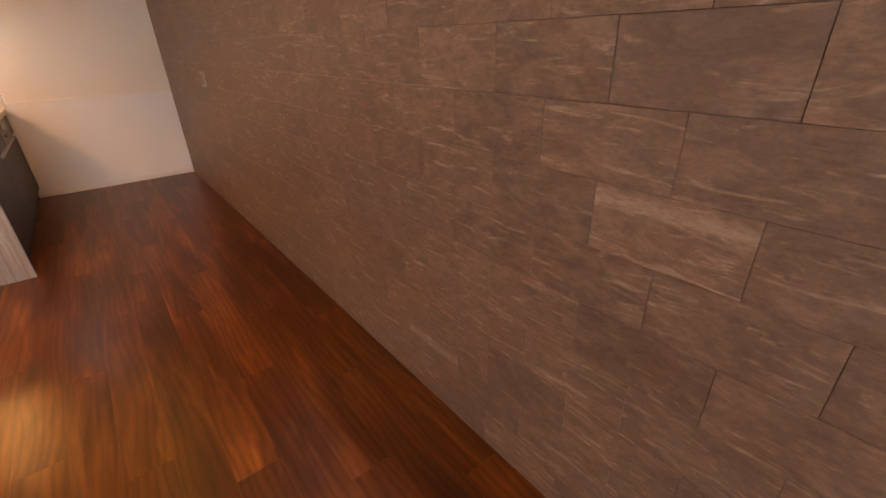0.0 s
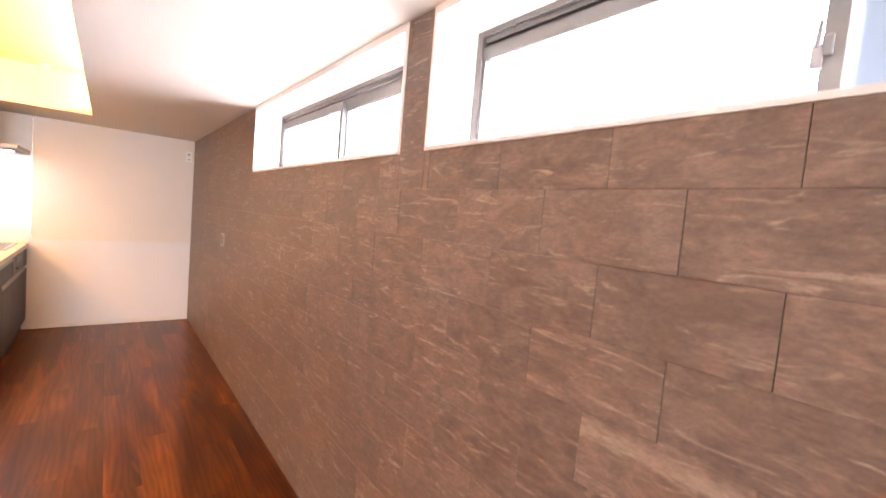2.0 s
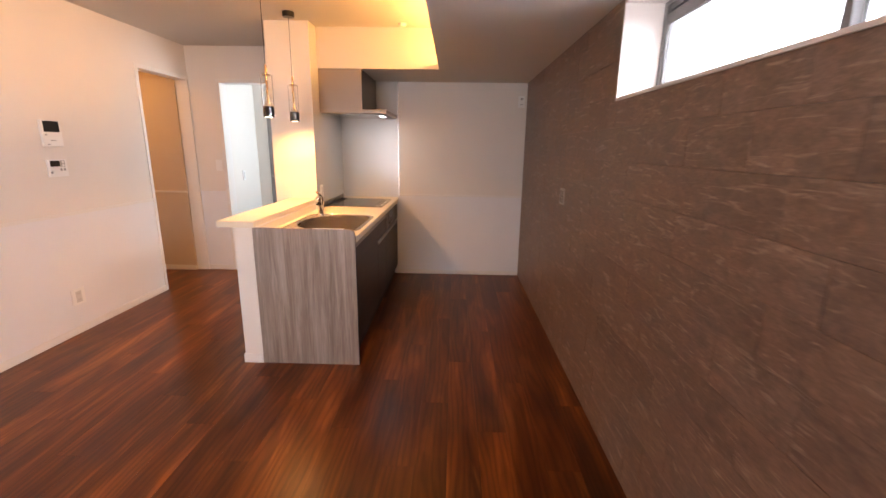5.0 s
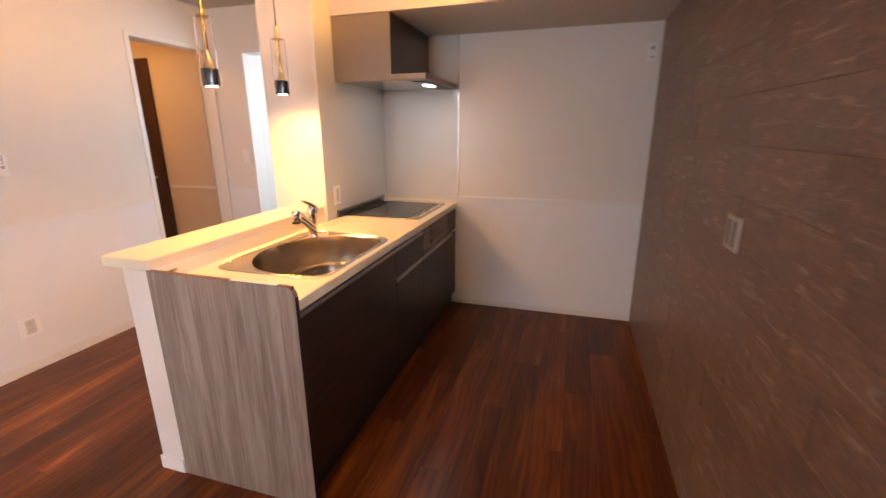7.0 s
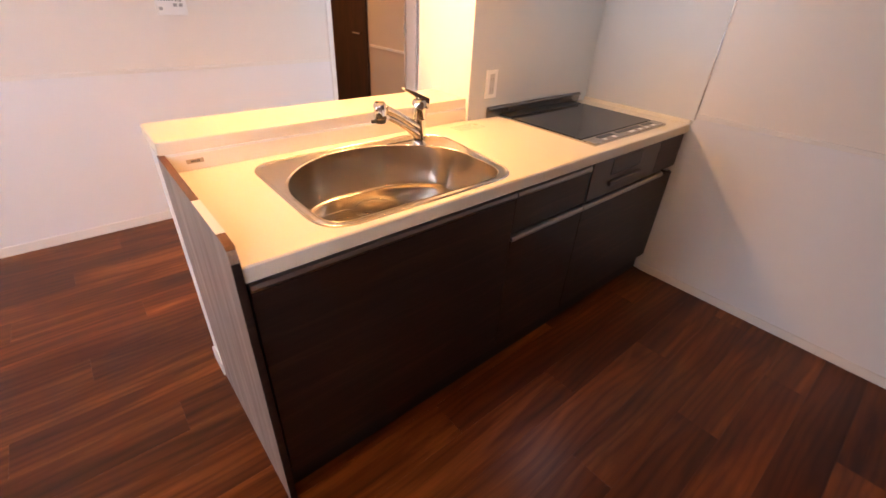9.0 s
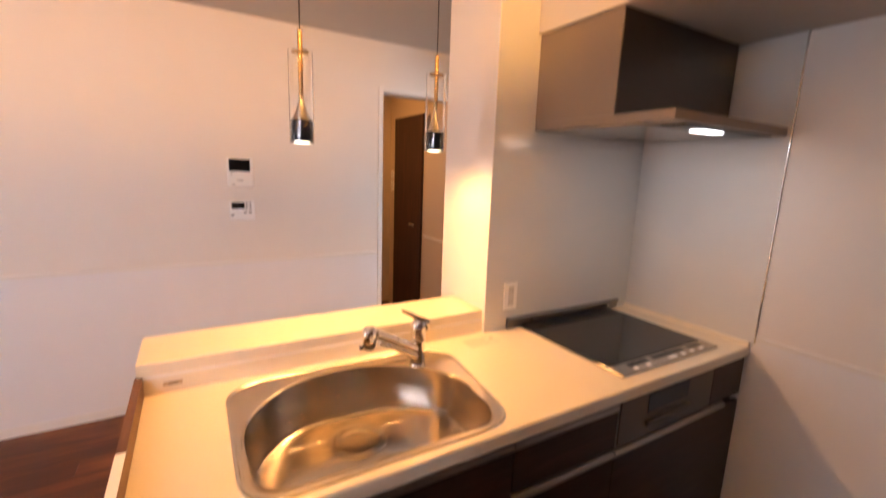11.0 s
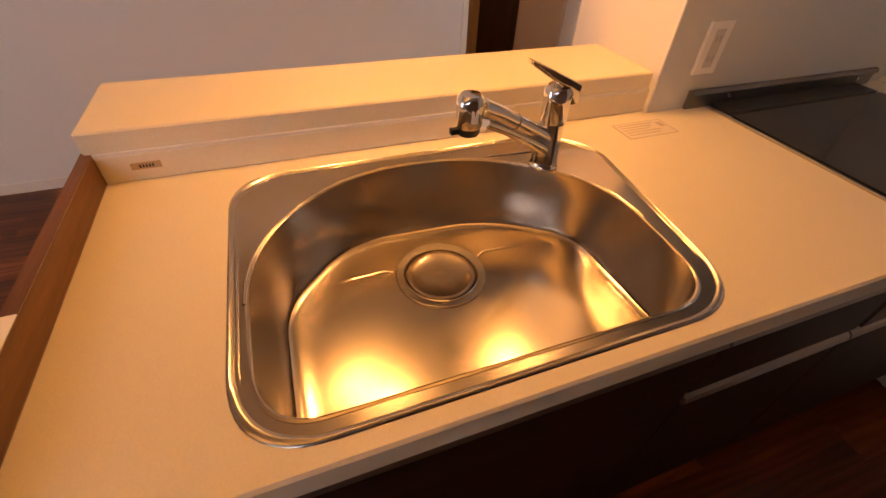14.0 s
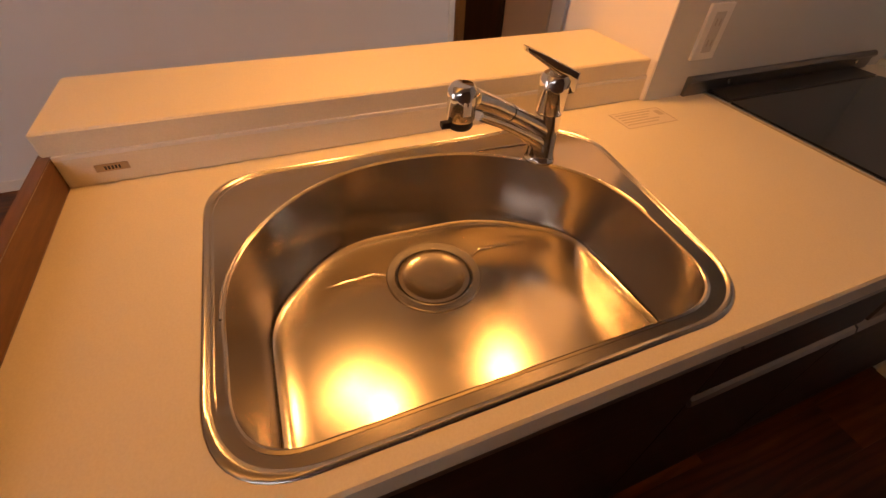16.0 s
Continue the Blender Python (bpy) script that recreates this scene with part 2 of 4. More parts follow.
def box(bm, x0, x1, y0, y1, z0, z1, bevel=0.0, seg=2):
    m = Matrix.LocRotScale(((x0 + x1) / 2, (y0 + y1) / 2, (z0 + z1) / 2), None, (abs(x1 - x0), abs(y1 - y0), abs(z1 - z0)))
    r = bmesh.ops.create_cube(bm, size=1, matrix=m)
    if bevel:
        edges = {e for v in r["verts"] for e in v.link_edges}
        bmesh.ops.bevel(bm, geom=list(edges), offset=bevel, segments=seg, affect="EDGES", profile=0.5)
    return bm


def bx(*a, **k):
    return box(bmesh.new(), *a, **k)


def tube(bm, a, b, r0, r1=None, seg=24, caps=True):
    a, b = Vector(a), Vector(b)
    d = b - a
    m = Matrix.Translation((a + b) / 2) @ d.to_track_quat("Z", "Y").to_matrix().to_4x4()
    bmesh.ops.create_cone(bm, cap_ends=caps, segments=seg, radius1=r0, radius2=r0 if r1 is None else r1, depth=d.length, matrix=m)
    return bm


def lathe(bm, cx, cy, profile, seg=40):
    """Profile of (radius, z) turned round an upright axis."""
    rings = []
    for r, z in profile:
        rings.append([bm.verts.new((cx + r * math.cos(2 * math.pi * i / seg), cy + r * math.sin(2 * math.pi * i / seg), z)) for i in range(seg)])
    for a, b in zip(rings, rings[1:]):
        for i in range(seg):
            bm.faces.new((a[i], a[(i + 1) % seg], b[(i + 1) % seg], b[i]))
    return bm


def sweep(bm, pts, radii, seg=20, flat=1.0):
    """A round bar along points; flat squeezes it in height."""
    rings = []
    pts = [Vector(p) for p in pts]
    for i, p in enumerate(pts):
        d = (pts[min(i + 1, len(pts) - 1)] - pts[max(i - 1, 0)]).normalized()
        side = d.cross(Vector((0, 0, 1)))
        side = side.normalized() if side.length > 1e-4 else Vector((1, 0, 0))
        up = side.cross(d)
        rings.append([bm.verts.new(p + radii[i] * (math.cos(a) * side + flat * math.sin(a) * up)) for a in (2 * math.pi * k / seg for k in range(seg))])
    for a, b in zip(rings, rings[1:]):
        for i in range(seg):
            bm.faces.new((a[i], a[(i + 1) % seg], b[(i + 1) % seg], b[i]))
    bm.faces.new(rings[0][::-1])
    bm.faces.new(rings[-1])
    return bm


def prism_y(bm, prof, y0, y1):
    """A closed profile of (x, z) drawn out along y."""
    a = [bm.verts.new((x, y0, z)) for x, z in prof]
    b = [bm.verts.new((x, y1, z)) for x, z in prof]
    n = len(prof)
    for i in range(n):
        bm.faces.new((a[i], a[(i + 1) % n], b[(i + 1) % n], b[i]))
    bm.faces.new(a[::-1])
    bm.faces.new(b)
    return bm


def mesh_of(name, bm, material, smooth=False, origin=(0, 0, 0)):
    if any(origin):
        bmesh.ops.translate(bm, verts=bm.verts, vec=-Vector(origin))
    bmesh.ops.recalc_face_normals(bm, faces=bm.faces)
    me = bpy.data.meshes.new(name)
    bm.to_mesh(me)
    bm.free()
    me.materials.append(material)
    if smooth:
        for p in me.polygons:
            p.use_smooth = True
        me.set_sharp_from_angle(angle=radians(35))
    return me


def thing(name, at, label, category, group=""):
    ob = new(name)
    ob.empty_display_size = 0.05
    ob.location = Vector(at) + ORIGIN
    PLACE[ob] = Vector(at)
    return tagged(ob, label, category, group)


def part(name, bm, material, parent, label="", smooth=False):
    ob = new(name, mesh_of(name, bm, material, smooth, PLACE[parent]))
    ob.parent = parent
    PLACE[ob] = PLACE[parent]
    return tagged(ob, label) if label else ob


def setting(name, bm, material, label, category, smooth=False):
    ob = new(name, mesh_of(name, bm, material, smooth))
    PLACE[ob] = Vector((0, 0, 0))
    return tagged(ob, label, category, kind="structure")


# ---- the large structure ----
setting("floor", bx(-5.2, 0.0, YB, 1.7, -0.12, -0.012), SUBFLOOR, "subfloor under dark red-brown walnut floorboards", "floor")

W1, W2 = (-4.418, -2.570), (-6.42, -4.566)     # the two high windows, along y
SILL, HEAD = 1.622, 2.040
bm = bmesh.new()
box(bm, 0.012, 0.24, YB, 0.12, -0.1, SILL)
box(bm, 0.012, 0.24, YB, 0.12, HEAD, 2.55)
for a, b in ((YB, W2[0]), (W2[1], W1[0]), (W1[1], 0.12)):
    box(bm, 0.012, 0.24, a, b, SILL, HEAD)
wall_tile = setting("wall_east", bm, GROUT, "wall clad in brown stone-look tiles with two high windows", "wall")

D2 = (-3.215, -2.33, 2.03)      # doorway in the end wall: x, x, height
bm = bmesh.new()
box(bm, D2[1], 0.012, 0, 0.12, 0.90, 2.55)
box(bm, XL - 0.12, D2[0], 0, 0.12, 0.90, 2.55)
box(bm, D2[0], D2[1], 0, 0.12, D2[2], 2.55)
setting("wall_north", bm, WALL, "white papered end wall of the kitchen", "wall")
bm = bmesh.new()
box(bm, D2[1], 0.012, -0.003, 0.12, -0.1, 0.897)
box(bm, XL - 0.12, D2[0], -0.003, 0.12, -0.1, 0.897)
setting("wainscot_north", bm, DADO, "smooth white wainscot below a thin rail", "wainscot")

D1 = (-0.737, -0.02, 2.052)    # doorway to the hall: y, y, height
bm = bmesh.new()
box(bm, XL - 0.12, XL, YB, D1[0], 0.90, 2.55)
box(bm, XL - 0.12, XL, D1[0], -0.0, D1[2], 2.55)
setting("wall_west", bm, WALL, "white papered dining room wall", "wall")
setting("wainscot_west", bx(XL - 0.12, XL + 0.003, YB, D1[0], -0.1, 0.897), DADO, "smooth white wainscot below a thin rail", "wainscot")
bm = bmesh.new()                                # back wall with the garden window
box(bm, XL - 0.12, -3.2, YB - 0.15, YB, -0.1, 2.55)
box(bm, -0.6, 0.25, YB - 0.15, YB, -0.1, 2.55)
box(bm, -3.2, -0.6, YB - 0.15, YB, 2.02, 2.55)
setting("wall_south", bm, WALL, "plain white wall with a garden window", "wall")

# partition that carries the kitchen panel, and the half wall under the bar
setting("partition_wall", bx(-2.310, -1.951, -0.924, 0, -0.1, CEIL), WALL, "white full-height partition beside the cooktop", "wall")
setting("half_wall", bx(-2.094, -1.978, -2.120, -0.924, 0, 0.905), WALL, "white half wall behind the kitchen worktop", "wall")

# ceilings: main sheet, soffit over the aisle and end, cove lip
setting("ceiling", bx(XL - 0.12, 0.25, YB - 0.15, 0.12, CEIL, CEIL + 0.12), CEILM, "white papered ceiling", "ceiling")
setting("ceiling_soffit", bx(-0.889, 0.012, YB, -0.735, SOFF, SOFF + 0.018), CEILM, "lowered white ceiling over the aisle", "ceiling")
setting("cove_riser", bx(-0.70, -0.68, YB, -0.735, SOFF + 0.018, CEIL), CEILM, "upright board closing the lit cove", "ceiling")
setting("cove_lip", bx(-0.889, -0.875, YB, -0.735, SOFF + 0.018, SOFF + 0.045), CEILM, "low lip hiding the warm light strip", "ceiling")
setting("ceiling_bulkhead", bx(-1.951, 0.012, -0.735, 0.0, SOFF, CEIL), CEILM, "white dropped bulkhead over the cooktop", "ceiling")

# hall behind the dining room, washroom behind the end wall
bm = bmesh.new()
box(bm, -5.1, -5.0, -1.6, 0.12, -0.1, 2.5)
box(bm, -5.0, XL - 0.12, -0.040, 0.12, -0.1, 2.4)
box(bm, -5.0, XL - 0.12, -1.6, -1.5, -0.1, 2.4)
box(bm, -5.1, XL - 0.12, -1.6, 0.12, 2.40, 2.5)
setting("hall_walls", bm, HALLW, "hall walls, paper toned cream for the warm lamplight", "wall")
bm = bmesh.new()
box(bm, XL, -1.6, 1.27, 1.37, -0.1, 2.4)
box(bm, XL, XL + 0.1, 0.12, 1.27, -0.1, 2.4)
box(bm, -1.7, -1.6, 0.12, 1.27, -0.1, 2.4)
box(bm, XL, -1.6, 0.12, 1.37, 2.40, 2.5)
setting("washroom_walls", bm, WALL, "white washroom walls in cool daylight", "wall")

# rails, skirting, door casings
def rail(name, x0, x1, y0, y1, z0, z1, label, cat="trim"):
    setting(name, bx(x0, x1, y0, y1, z0, z1, bevel=0.0015, seg=1), TRIM, label, cat)


rail("dado_rail", -1.332, 0.0, -0.008, 0.0, 0.880, 0.900, "thin white dado rail on the end wall")
rail("dado_rail", XL, XL + 0.009, YB, D1[0] - 0.032, 0.880, 0.902, "thin white dado rail on the dining wall")
rail("dado_rail", -4.18, XL - 0.12, -0.050, -0.040, 0.880, 0.900, "thin white dado rail in the hall")
rail("baseboard", -1.36, 0.0, -0.010, -0.003, 0.0, 0.045, "low white skirting board", "baseboard")
rail("baseboard", XL + 0.003, XL + 0.010, YB, D1[0] - 0.032, 0.0, 0.055, "low white skirting board", "baseboard")
rail("baseboard", XL, D2[0] - 0.035, -0.010, -0.003, 0.0, 0.055, "low white skirting board", "baseboard")
rail("baseboard", -2.102, -2.094, -2.128, -0.924, 0.0, 0.062, "low white skirting board on the half wall", "baseboard")
rail("baseboard", -2.094, -1.978, -2.128, -2.120, 0.0, 0.062, "low white skirting board on the half wall", "baseboard")
rail("baseboard", -4.18, XL - 0.12, -0.048, -0.040, 0.0, 0.055, "low white skirting board", "baseboard")


def casing(name, label, boxes):
    bm = bmesh.new()
    for b in boxes:
        box(bm, *b, bevel=0.002, seg=1)
    return setting(name, bm, TRIM, label, "door frame")


casing("door_1", "white door casing of the open hall doorway", [
    (XL - 0.125, XL + 0.010, D1[0] - 0.03, D1[0] + 0.004, 0, D1[2] + 0.03), (XL - 0.125, XL + 0.010, D1[0] + 0.004, -0.024, D1[2] - 0.004, D1[2] + 0.03),
    (XL - 0.125, XL + 0.010, -0.024, -0.004, 0, D1[2] + 0.03)])
casing("door_2", "white door casing of the open washroom doorway", [
    (D2[0] - 0.035, D2[0] + 0.004, -0.012, 0.125, 0, D2[2] + 0.035), (D2[1] - 0.004, D2[1] + 0.035, -0.012, 0.125, 0, D2[2] + 0.035),
    (D2[0] + 0.004, D2[1] - 0.004, -0.012, 0.125, D2[2] - 0.004, D2[2] + 0.035)])


# windows of the tiled wall: casing, aluminium frame, two sashes
def high_window(name, y0, y1, meet, latch=False):
    label = "high horizontal sliding window, grey aluminium sashes, frosted glass"
    w = tagged(new(name, mesh_of(name, bx(0.165, 0.235, y0, y1, SILL, SILL + 0.012), ALU)), label, "window", "high windows", "structure")
    PLACE[w] = Vector((0, 0, 0))
    c = 0.012
    bm = bmesh.new()
    box(bm, -0.006, 0.165, y0, y1, SILL, SILL + c)
    box(bm, -0.006, 0.165, y0, y1, HEAD - c, HEAD)
    box(bm, -0.006, 0.011, y0, y1, HEAD, SOFF - 0.001)
    box(bm, -0.006, 0.165, y0, y0 + c, SILL + c, HEAD - c)
    box(bm, -0.006, 0.165, y1 - c, y1, SILL + c, HEAD - c)
    part("window_casing", bm, PINKTRIM, w, "white wooden casing lining the deep reveal")
    bm = bmesh.new()
    zt, zb = HEAD - c, SILL + c
    for d, x in ((0.018, 0.166), (0.034, 0.180), (0.050, 0.196)):
        box(bm, x, x + 0.012, y0 + c, y1 - c, zt - d, zt)
    box(bm, 0.208, 0.236, y0 + c, y1 - c, zt - 0.056, zt)
    box(bm, 0.166, 0.22, y1 - c - 0.024, y1 - c, zb, zt - 0.018)
    box(bm, 0.166, 0.22, y0 + c, y0 + c + 0.024, zb, zt - 0.018)
    box(bm, 0.166, 0.22, y0 + c, y1 - c, zb, zb + 0.004)
    part("window_frame", bm, ALU, w, "grey aluminium frame with running tracks")

    def sash(a, b, x, wide):
        bm = bmesh.new()
        t = zt - 0.050
        box(bm, x, x + 0.020, a, b, t - 0.042, t)
        box(bm, x, x + 0.020, a, b, zb + 0.004, zb + 0.018)
        box(bm, x, x + 0.020, a, a + wide[0], zb + 0.018, t - 0.042)
        box(bm, x, x + 0.020, b - wide[1], b, zb + 0.018, t - 0.042)
        s = part("sash", bm, ALU, w)
        g = part("pane", bx(x + 0.008, x + 0.012, a + wide[0], b - wide[1], zb + 0.018, t - 0.042), FROST, s, "frosted glass pane")
        g.visible_shadow = False
    sash(meet - 0.02, y1 - c - 0.024, 0.172, (0.030, 0.014))
    sash(y0 + c + 0.024, meet + 0.015, 0.196, (0.014, 0.030))
    part("screen_stile", bx(0.236, 0.252, meet - 0.078, meet - 0.022, SILL, HEAD), SCREENM, w, "insect screen stile behind the glass")
    if latch:
        bm = bx(0.158, 0.172, meet + 0.006, meet + 0.022, 1.722, 1.762, bevel=0.003)
        box(bm, 0.162, 0.172, meet - 0.006, meet + 0.010, 1.742, 1.778, bevel=0.003)
        tube(bm, (0.161, meet + 0.015, 1.756), (0.158, meet + 0.012, 1.800), 0.005, 0.003, 12)
        part("latch", bm, ALU, w, "crescent latch on the meeting stile")


high_window("window_1", W1[0], W1[1], -3.528)
high_window("window_2", W2[0], W2[1], -5.472, True)
win = bpy.data.objects["window_2"]
part("sticker", bx(0.1708, 0.1716, -5.442, -5.394, 1.950, 1.964), PLASTIC, win, "small printed maker sticker")
for y in (-5.440, -5.412):
    part("sticker_print", bx(0.1704, 0.1708, y, y + 0.016, 1.953, 1.961), GREYPL, win)
w = tagged(new("window_3", mesh_of("window_3", bx(-3.2, -0.6, YB - 0.12, YB - 0.04, 0.0, 0.03), ALU)), "wide grey aluminium garden window behind the dining room", "window", "", "structure")
PLACE[w] = Vector((0, 0, 0))
bm = bmesh.new()
for b in ((-3.2, -3.16, 0.03, 2.02), (-0.64, -0.6, 0.03, 2.02), (-1.93, -1.87, 0.03, 1.97), (-3.16, -0.64, 1.97, 2.02)):
    box(bm, b[0], b[1], YB - 0.11, YB - 0.05, b[2], b[3])
part("window_frame", bm, ALU, w)
for a, b in ((-3.16, -1.93), (-1.87, -0.64)):
    part("pane", bx(a, b, YB - 0.085, YB - 0.081, 0.03, 1.97), GLASS, w).visible_shadow = False

# glossy wall panels round the cooktop
bm = bmesh.new()
box(bm, -1.951, -1.947, -0.735, 0.0, 0.85, SOFF)
box(bm, -1.951, -1.947, -0.922, -0.735, 0.85, CEIL)
setting("wall_panel_west", bm, PANELK, "glossy pale grey kitchen wall panel", "wall panel")
setting("wall_panel_north", bx(-1.947, -1.342, -0.004, 0.0, 0.85, SOFF), PANELK, "glossy pale grey kitchen wall panel", "wall panel")
setting("panel_edge", bx(-1.342, -1.335, -0.006, 0.0, 0.868, SOFF, bevel=0.0015, seg=1), EDGEALU, "thin aluminium edge strip of the wall panel", "trim")
rail("panel_edge", -1.953, -1.944, -0.928, -0.922, 0.945, CEIL, "thin pale corner strip of the partition")

# ---- kitchen ----
# rounded outlines for the sink and the hole in the worktop
def outline(corners, n=12):
    """Corners (x, y, radius), in order, to a rounded loop with n points a corner."""
    out = []
    for i, (x, y, r) in enumerate(corners):
        p, a, b = Vector((x, y)), Vector(corners[i - 1][:2]), Vector(corners[(i + 1) % len(corners)][:2])
        u, v = (a - p).normalized(), (b - p).normalized()
        d = min(r, 0.49 * (a - p).length, 0.49 * (b - p).length)
        s, e = p + u * d, p + v * d
        for k in range(n):
            t = k / (n - 1)
            out.append(s * (1 - t) ** 2 + p * 2 * t * (1 - t) * 0.999 + e * t * t)
    return out


def shrink(corners, d, dr=0.0):
    cx = sum(c[0] for c in corners) / len(corners)
    cy = sum(c[1] for c in corners) / len(corners)
    hx = max(abs(c[0] - cx) for c in corners)
    hy = max(abs(c[1] - cy) for c in corners)
    return [(cx + (x - cx) * (1 - d / hx), cy + (y - cy) * (1 - d / hy), max(0.01, r + dr)) for x, y, r in corners]


RIM = [(-1.361, -1.893, 0.11), (-1.899, -1.890, 0.10), (-1.899, -1.235, 0.05), (-1.820, -1.146, 0.06), (-1.361, -1.205, 0.11)]
BOWL = [(-1.388, -1.864, 0.08), (-1.688, -1.870, 0.11), (-1.860, -1.695, 0.12), (-1.858, -1.418, 0.12), (-1.684, -1.213, 0.11), (-1.385, -1.232, 0.10)]

BOTTOM = [(-1.402, -1.842, 0.05), (-1.690, -1.838, 0.06), (-1.834, -1.700, 0.09), (-1.822, -1.400, 0.08), (-1.712, -1.234, 0.06), (-1.402, -1.224, 0.06)]


def loop_z(bm, loop, z):
    return [bm.verts.new((p.x, p.y, z)) for p in loop]


def skin(bm, a, b):
    n = len(a)
    for i in range(n):
        bm.faces.new((a[i], a[(i + 1) % n], b[(i + 1) % n], b[i]))


def ring_fill(bm, outer, inner):
    edges = []
    for loop in (outer, inner):
        for i in range(len(loop)):
            e = bm.edges.get((loop[i], loop[(i + 1) % len(loop)])) or bm.edges.new((loop[i], loop[(i + 1) % len(loop)]))
            edges.append(e)
    bmesh.ops.triangle_fill(bm, use_beauty=True, edges=edges)


ORIGIN = KITCHEN
CX0, CX1, CY0, CY1 = -1.955, -1.334, -2.091, 0.010
counter = thing("worktop", (-1.64, -1.05, 0.81), "pale cream resin worktop running beside the partition", "countertop")
bm = bmesh.new()
hole = outline(shrink(RIM, 0.003))
o = [Vector(p) for p in ((CX0, CY0), (CX1 - 0.004, CY0), (CX1 - 0.004, CY1), (CX0, CY1))]
o2 = [Vector(p) for p in ((CX0, CY0), (CX1, CY0), (CX1, CY1), (CX0, CY1))]
ot, oe, ob_ = loop_z(bm, o, 0.85), loop_z(bm, o2, 0.846), loop_z(bm, o2, 0.81)
ht, hb = loop_z(bm, hole, 0.85), loop_z(bm, hole, 0.81)
ring_fill(bm, ot, ht)
skin(bm, ot, oe)
skin(bm, oe, ob_)
skin(bm, ht, hb)
ring_fill(bm, ob_, hb)
part("slab", bm, TOP, counter)
part("upstand", bx(-1.962, -1.944, CY0, -0.715, 0.85, 0.900, bevel=0.002), TOP, counter, "low upstand along the back")
part("joint_strip", bx(-1.9515, -1.9448, CY0, -0.912, 0.8998, 0.9064), TRIM, counter)
part("upstand", bx(-1.93, CX1 - 0.002, -0.006, 0.007, 0.85, 0.868, bevel=0.002), TOP, counter)

bar = thing("bar_counter", (-2.07, -1.52, 0.905), "cream laminated bar shelf on top of the half wall", "counter")
part("shelf", bx(-2.182, -1.953, -2.103, -0.912, 0.905, 0.945, bevel=0.003), TOP, bar)
part("front_edge", bx(-1.953, -1.950, -2.103, -0.912, 0.906, 0.943, bevel=0.001, seg=1), TOP, bar)
part("end_edge", bx(-2.181, -1.954, -2.106, -2.103, 0.906, 0.943, bevel=0.001, seg=1), TOP, bar)

badge = thing("maker_badge", (-1.944, -2.01, 0.88), "small bronze badge on the worktop upstand", "badge")
part("plate", bx(-1.944, -1.942, -2.043, -1.995, 0.872, 0.885, bevel=0.0006, seg=1), GILT, badge)
for k in range(5):
    part("bar", bx(-1.942, -1.9416, -2.030 + k * 0.005, -2.027 + k * 0.005, 0.8755, 0.8815), BLACK, badge)

# sink
sink = thing("sink", (-1.61, -1.53, 0.68), "brushed steel kitchen sink set in the worktop", "sink")
bm = bmesh.new()
L = [loop_z(bm, outline(shrink(RIM, d)), z) for d, z in ((-0.0015, 0.8503), (0.000, 0.8522), (0.003, 0.8534), (0.006, 0.8524), (0.0088, 0.8503))]
for a, b in zip(L, L[1:]):
    skin(bm, a, b)
part("rim", bm, RIMSTEEL, sink, "polished raised rim", smooth=True)
bm = bmesh.new()
L = [loop_z(bm, outline(shrink(RIM, d)), z) for d, z in ((0.0098, 0.8500), (0.0108, 0.8507), (0.0120, 0.8510), (0.0132, 0.8507), (0.0142, 0.8500))]
for a, b in zip(L, L[1:]):
    skin(bm, a, b)
for v in bm.verts:
    if v.co.x > -1.46:
        v.co.z -= 0.003
part("inner_bead", bm, RIMSTEEL, sink, "fine pressed bead inside the rim", smooth=True)
bm = bmesh.new()
L = [loop_z(bm, outline(shrink(BOWL, d)), z) for d, z in ((-0.0065, 0.8500), (-0.0055, 0.8514), (-0.0040, 0.8520), (-0.0025, 0.8514), (-0.0015, 0.8500))]
for a, b in zip(L, L[1:]):
    skin(bm, a, b)
bmesh.ops.delete(bm, geom=[v for v in bm.verts if v.co.x > -1.56], context="VERTS")
part("bowl_bead", bm, RIMSTEEL, sink, "bright rolled edge round the bowl", smooth=True)
bm = bmesh.new()
deck = loop_z(bm, outline(shrink(RIM, 0.0086)), 0.8504)
lip = loop_z(bm, outline(BOWL), 0.8495)
ring_fill(bm, deck, lip)
part("deck", bm, STEEL, sink, "flat corner decks of brushed steel")
bm = bmesh.new()
top, low = outline(BOWL), outline(BOTTOM)
L = [loop_z(bm, outline(shrink(BOWL, d)), z) for d, z in ((-0.003, 0.8503), (0.000, 0.8514), (0.002, 0.8500))]
L += [loop_z(bm, [a.lerp(b, f) for a, b in zip(top, low)], z) for f, z in ((0.10, 0.844), (0.40, 0.800), (0.74, 0.745), (0.90, 0.718), (0.97, 0.707), (1.0, 0.702))]
L += [loop_z(bm, outline(shrink(BOTTOM, d)), z) for d, z in ((0.006, 0.698), (0.014, 0.6955), (0.025, 0.694), (0.040, 0.6925))]
for a, b in zip(L, L[1:]):
    skin(bm, a, b)
DRX, DRY, DRR = -1.700, -1.543, 0.086
dl = [Vector((DRX + DRR * math.cos(a), DRY + DRR * math.sin(a))) for a in (2 * math.pi * k / 48 for k in range(48))]
dv = loop_z(bm, dl, 0.690)
ring_fill(bm, L[-1], dv)
bowl = part("bowl", bm, STEEL, sink, "deep bowl with a curved back", smooth=True)
bm = lathe(bmesh.new(), DRX, DRY, [(0.0900, 0.6890), (0.0895, 0.6925), (0.0880, 0.6936), (0.0740, 0.6912), (0.0720, 0.6925), (0.0705, 0.6915), (0.0698, 0.676)], 48)
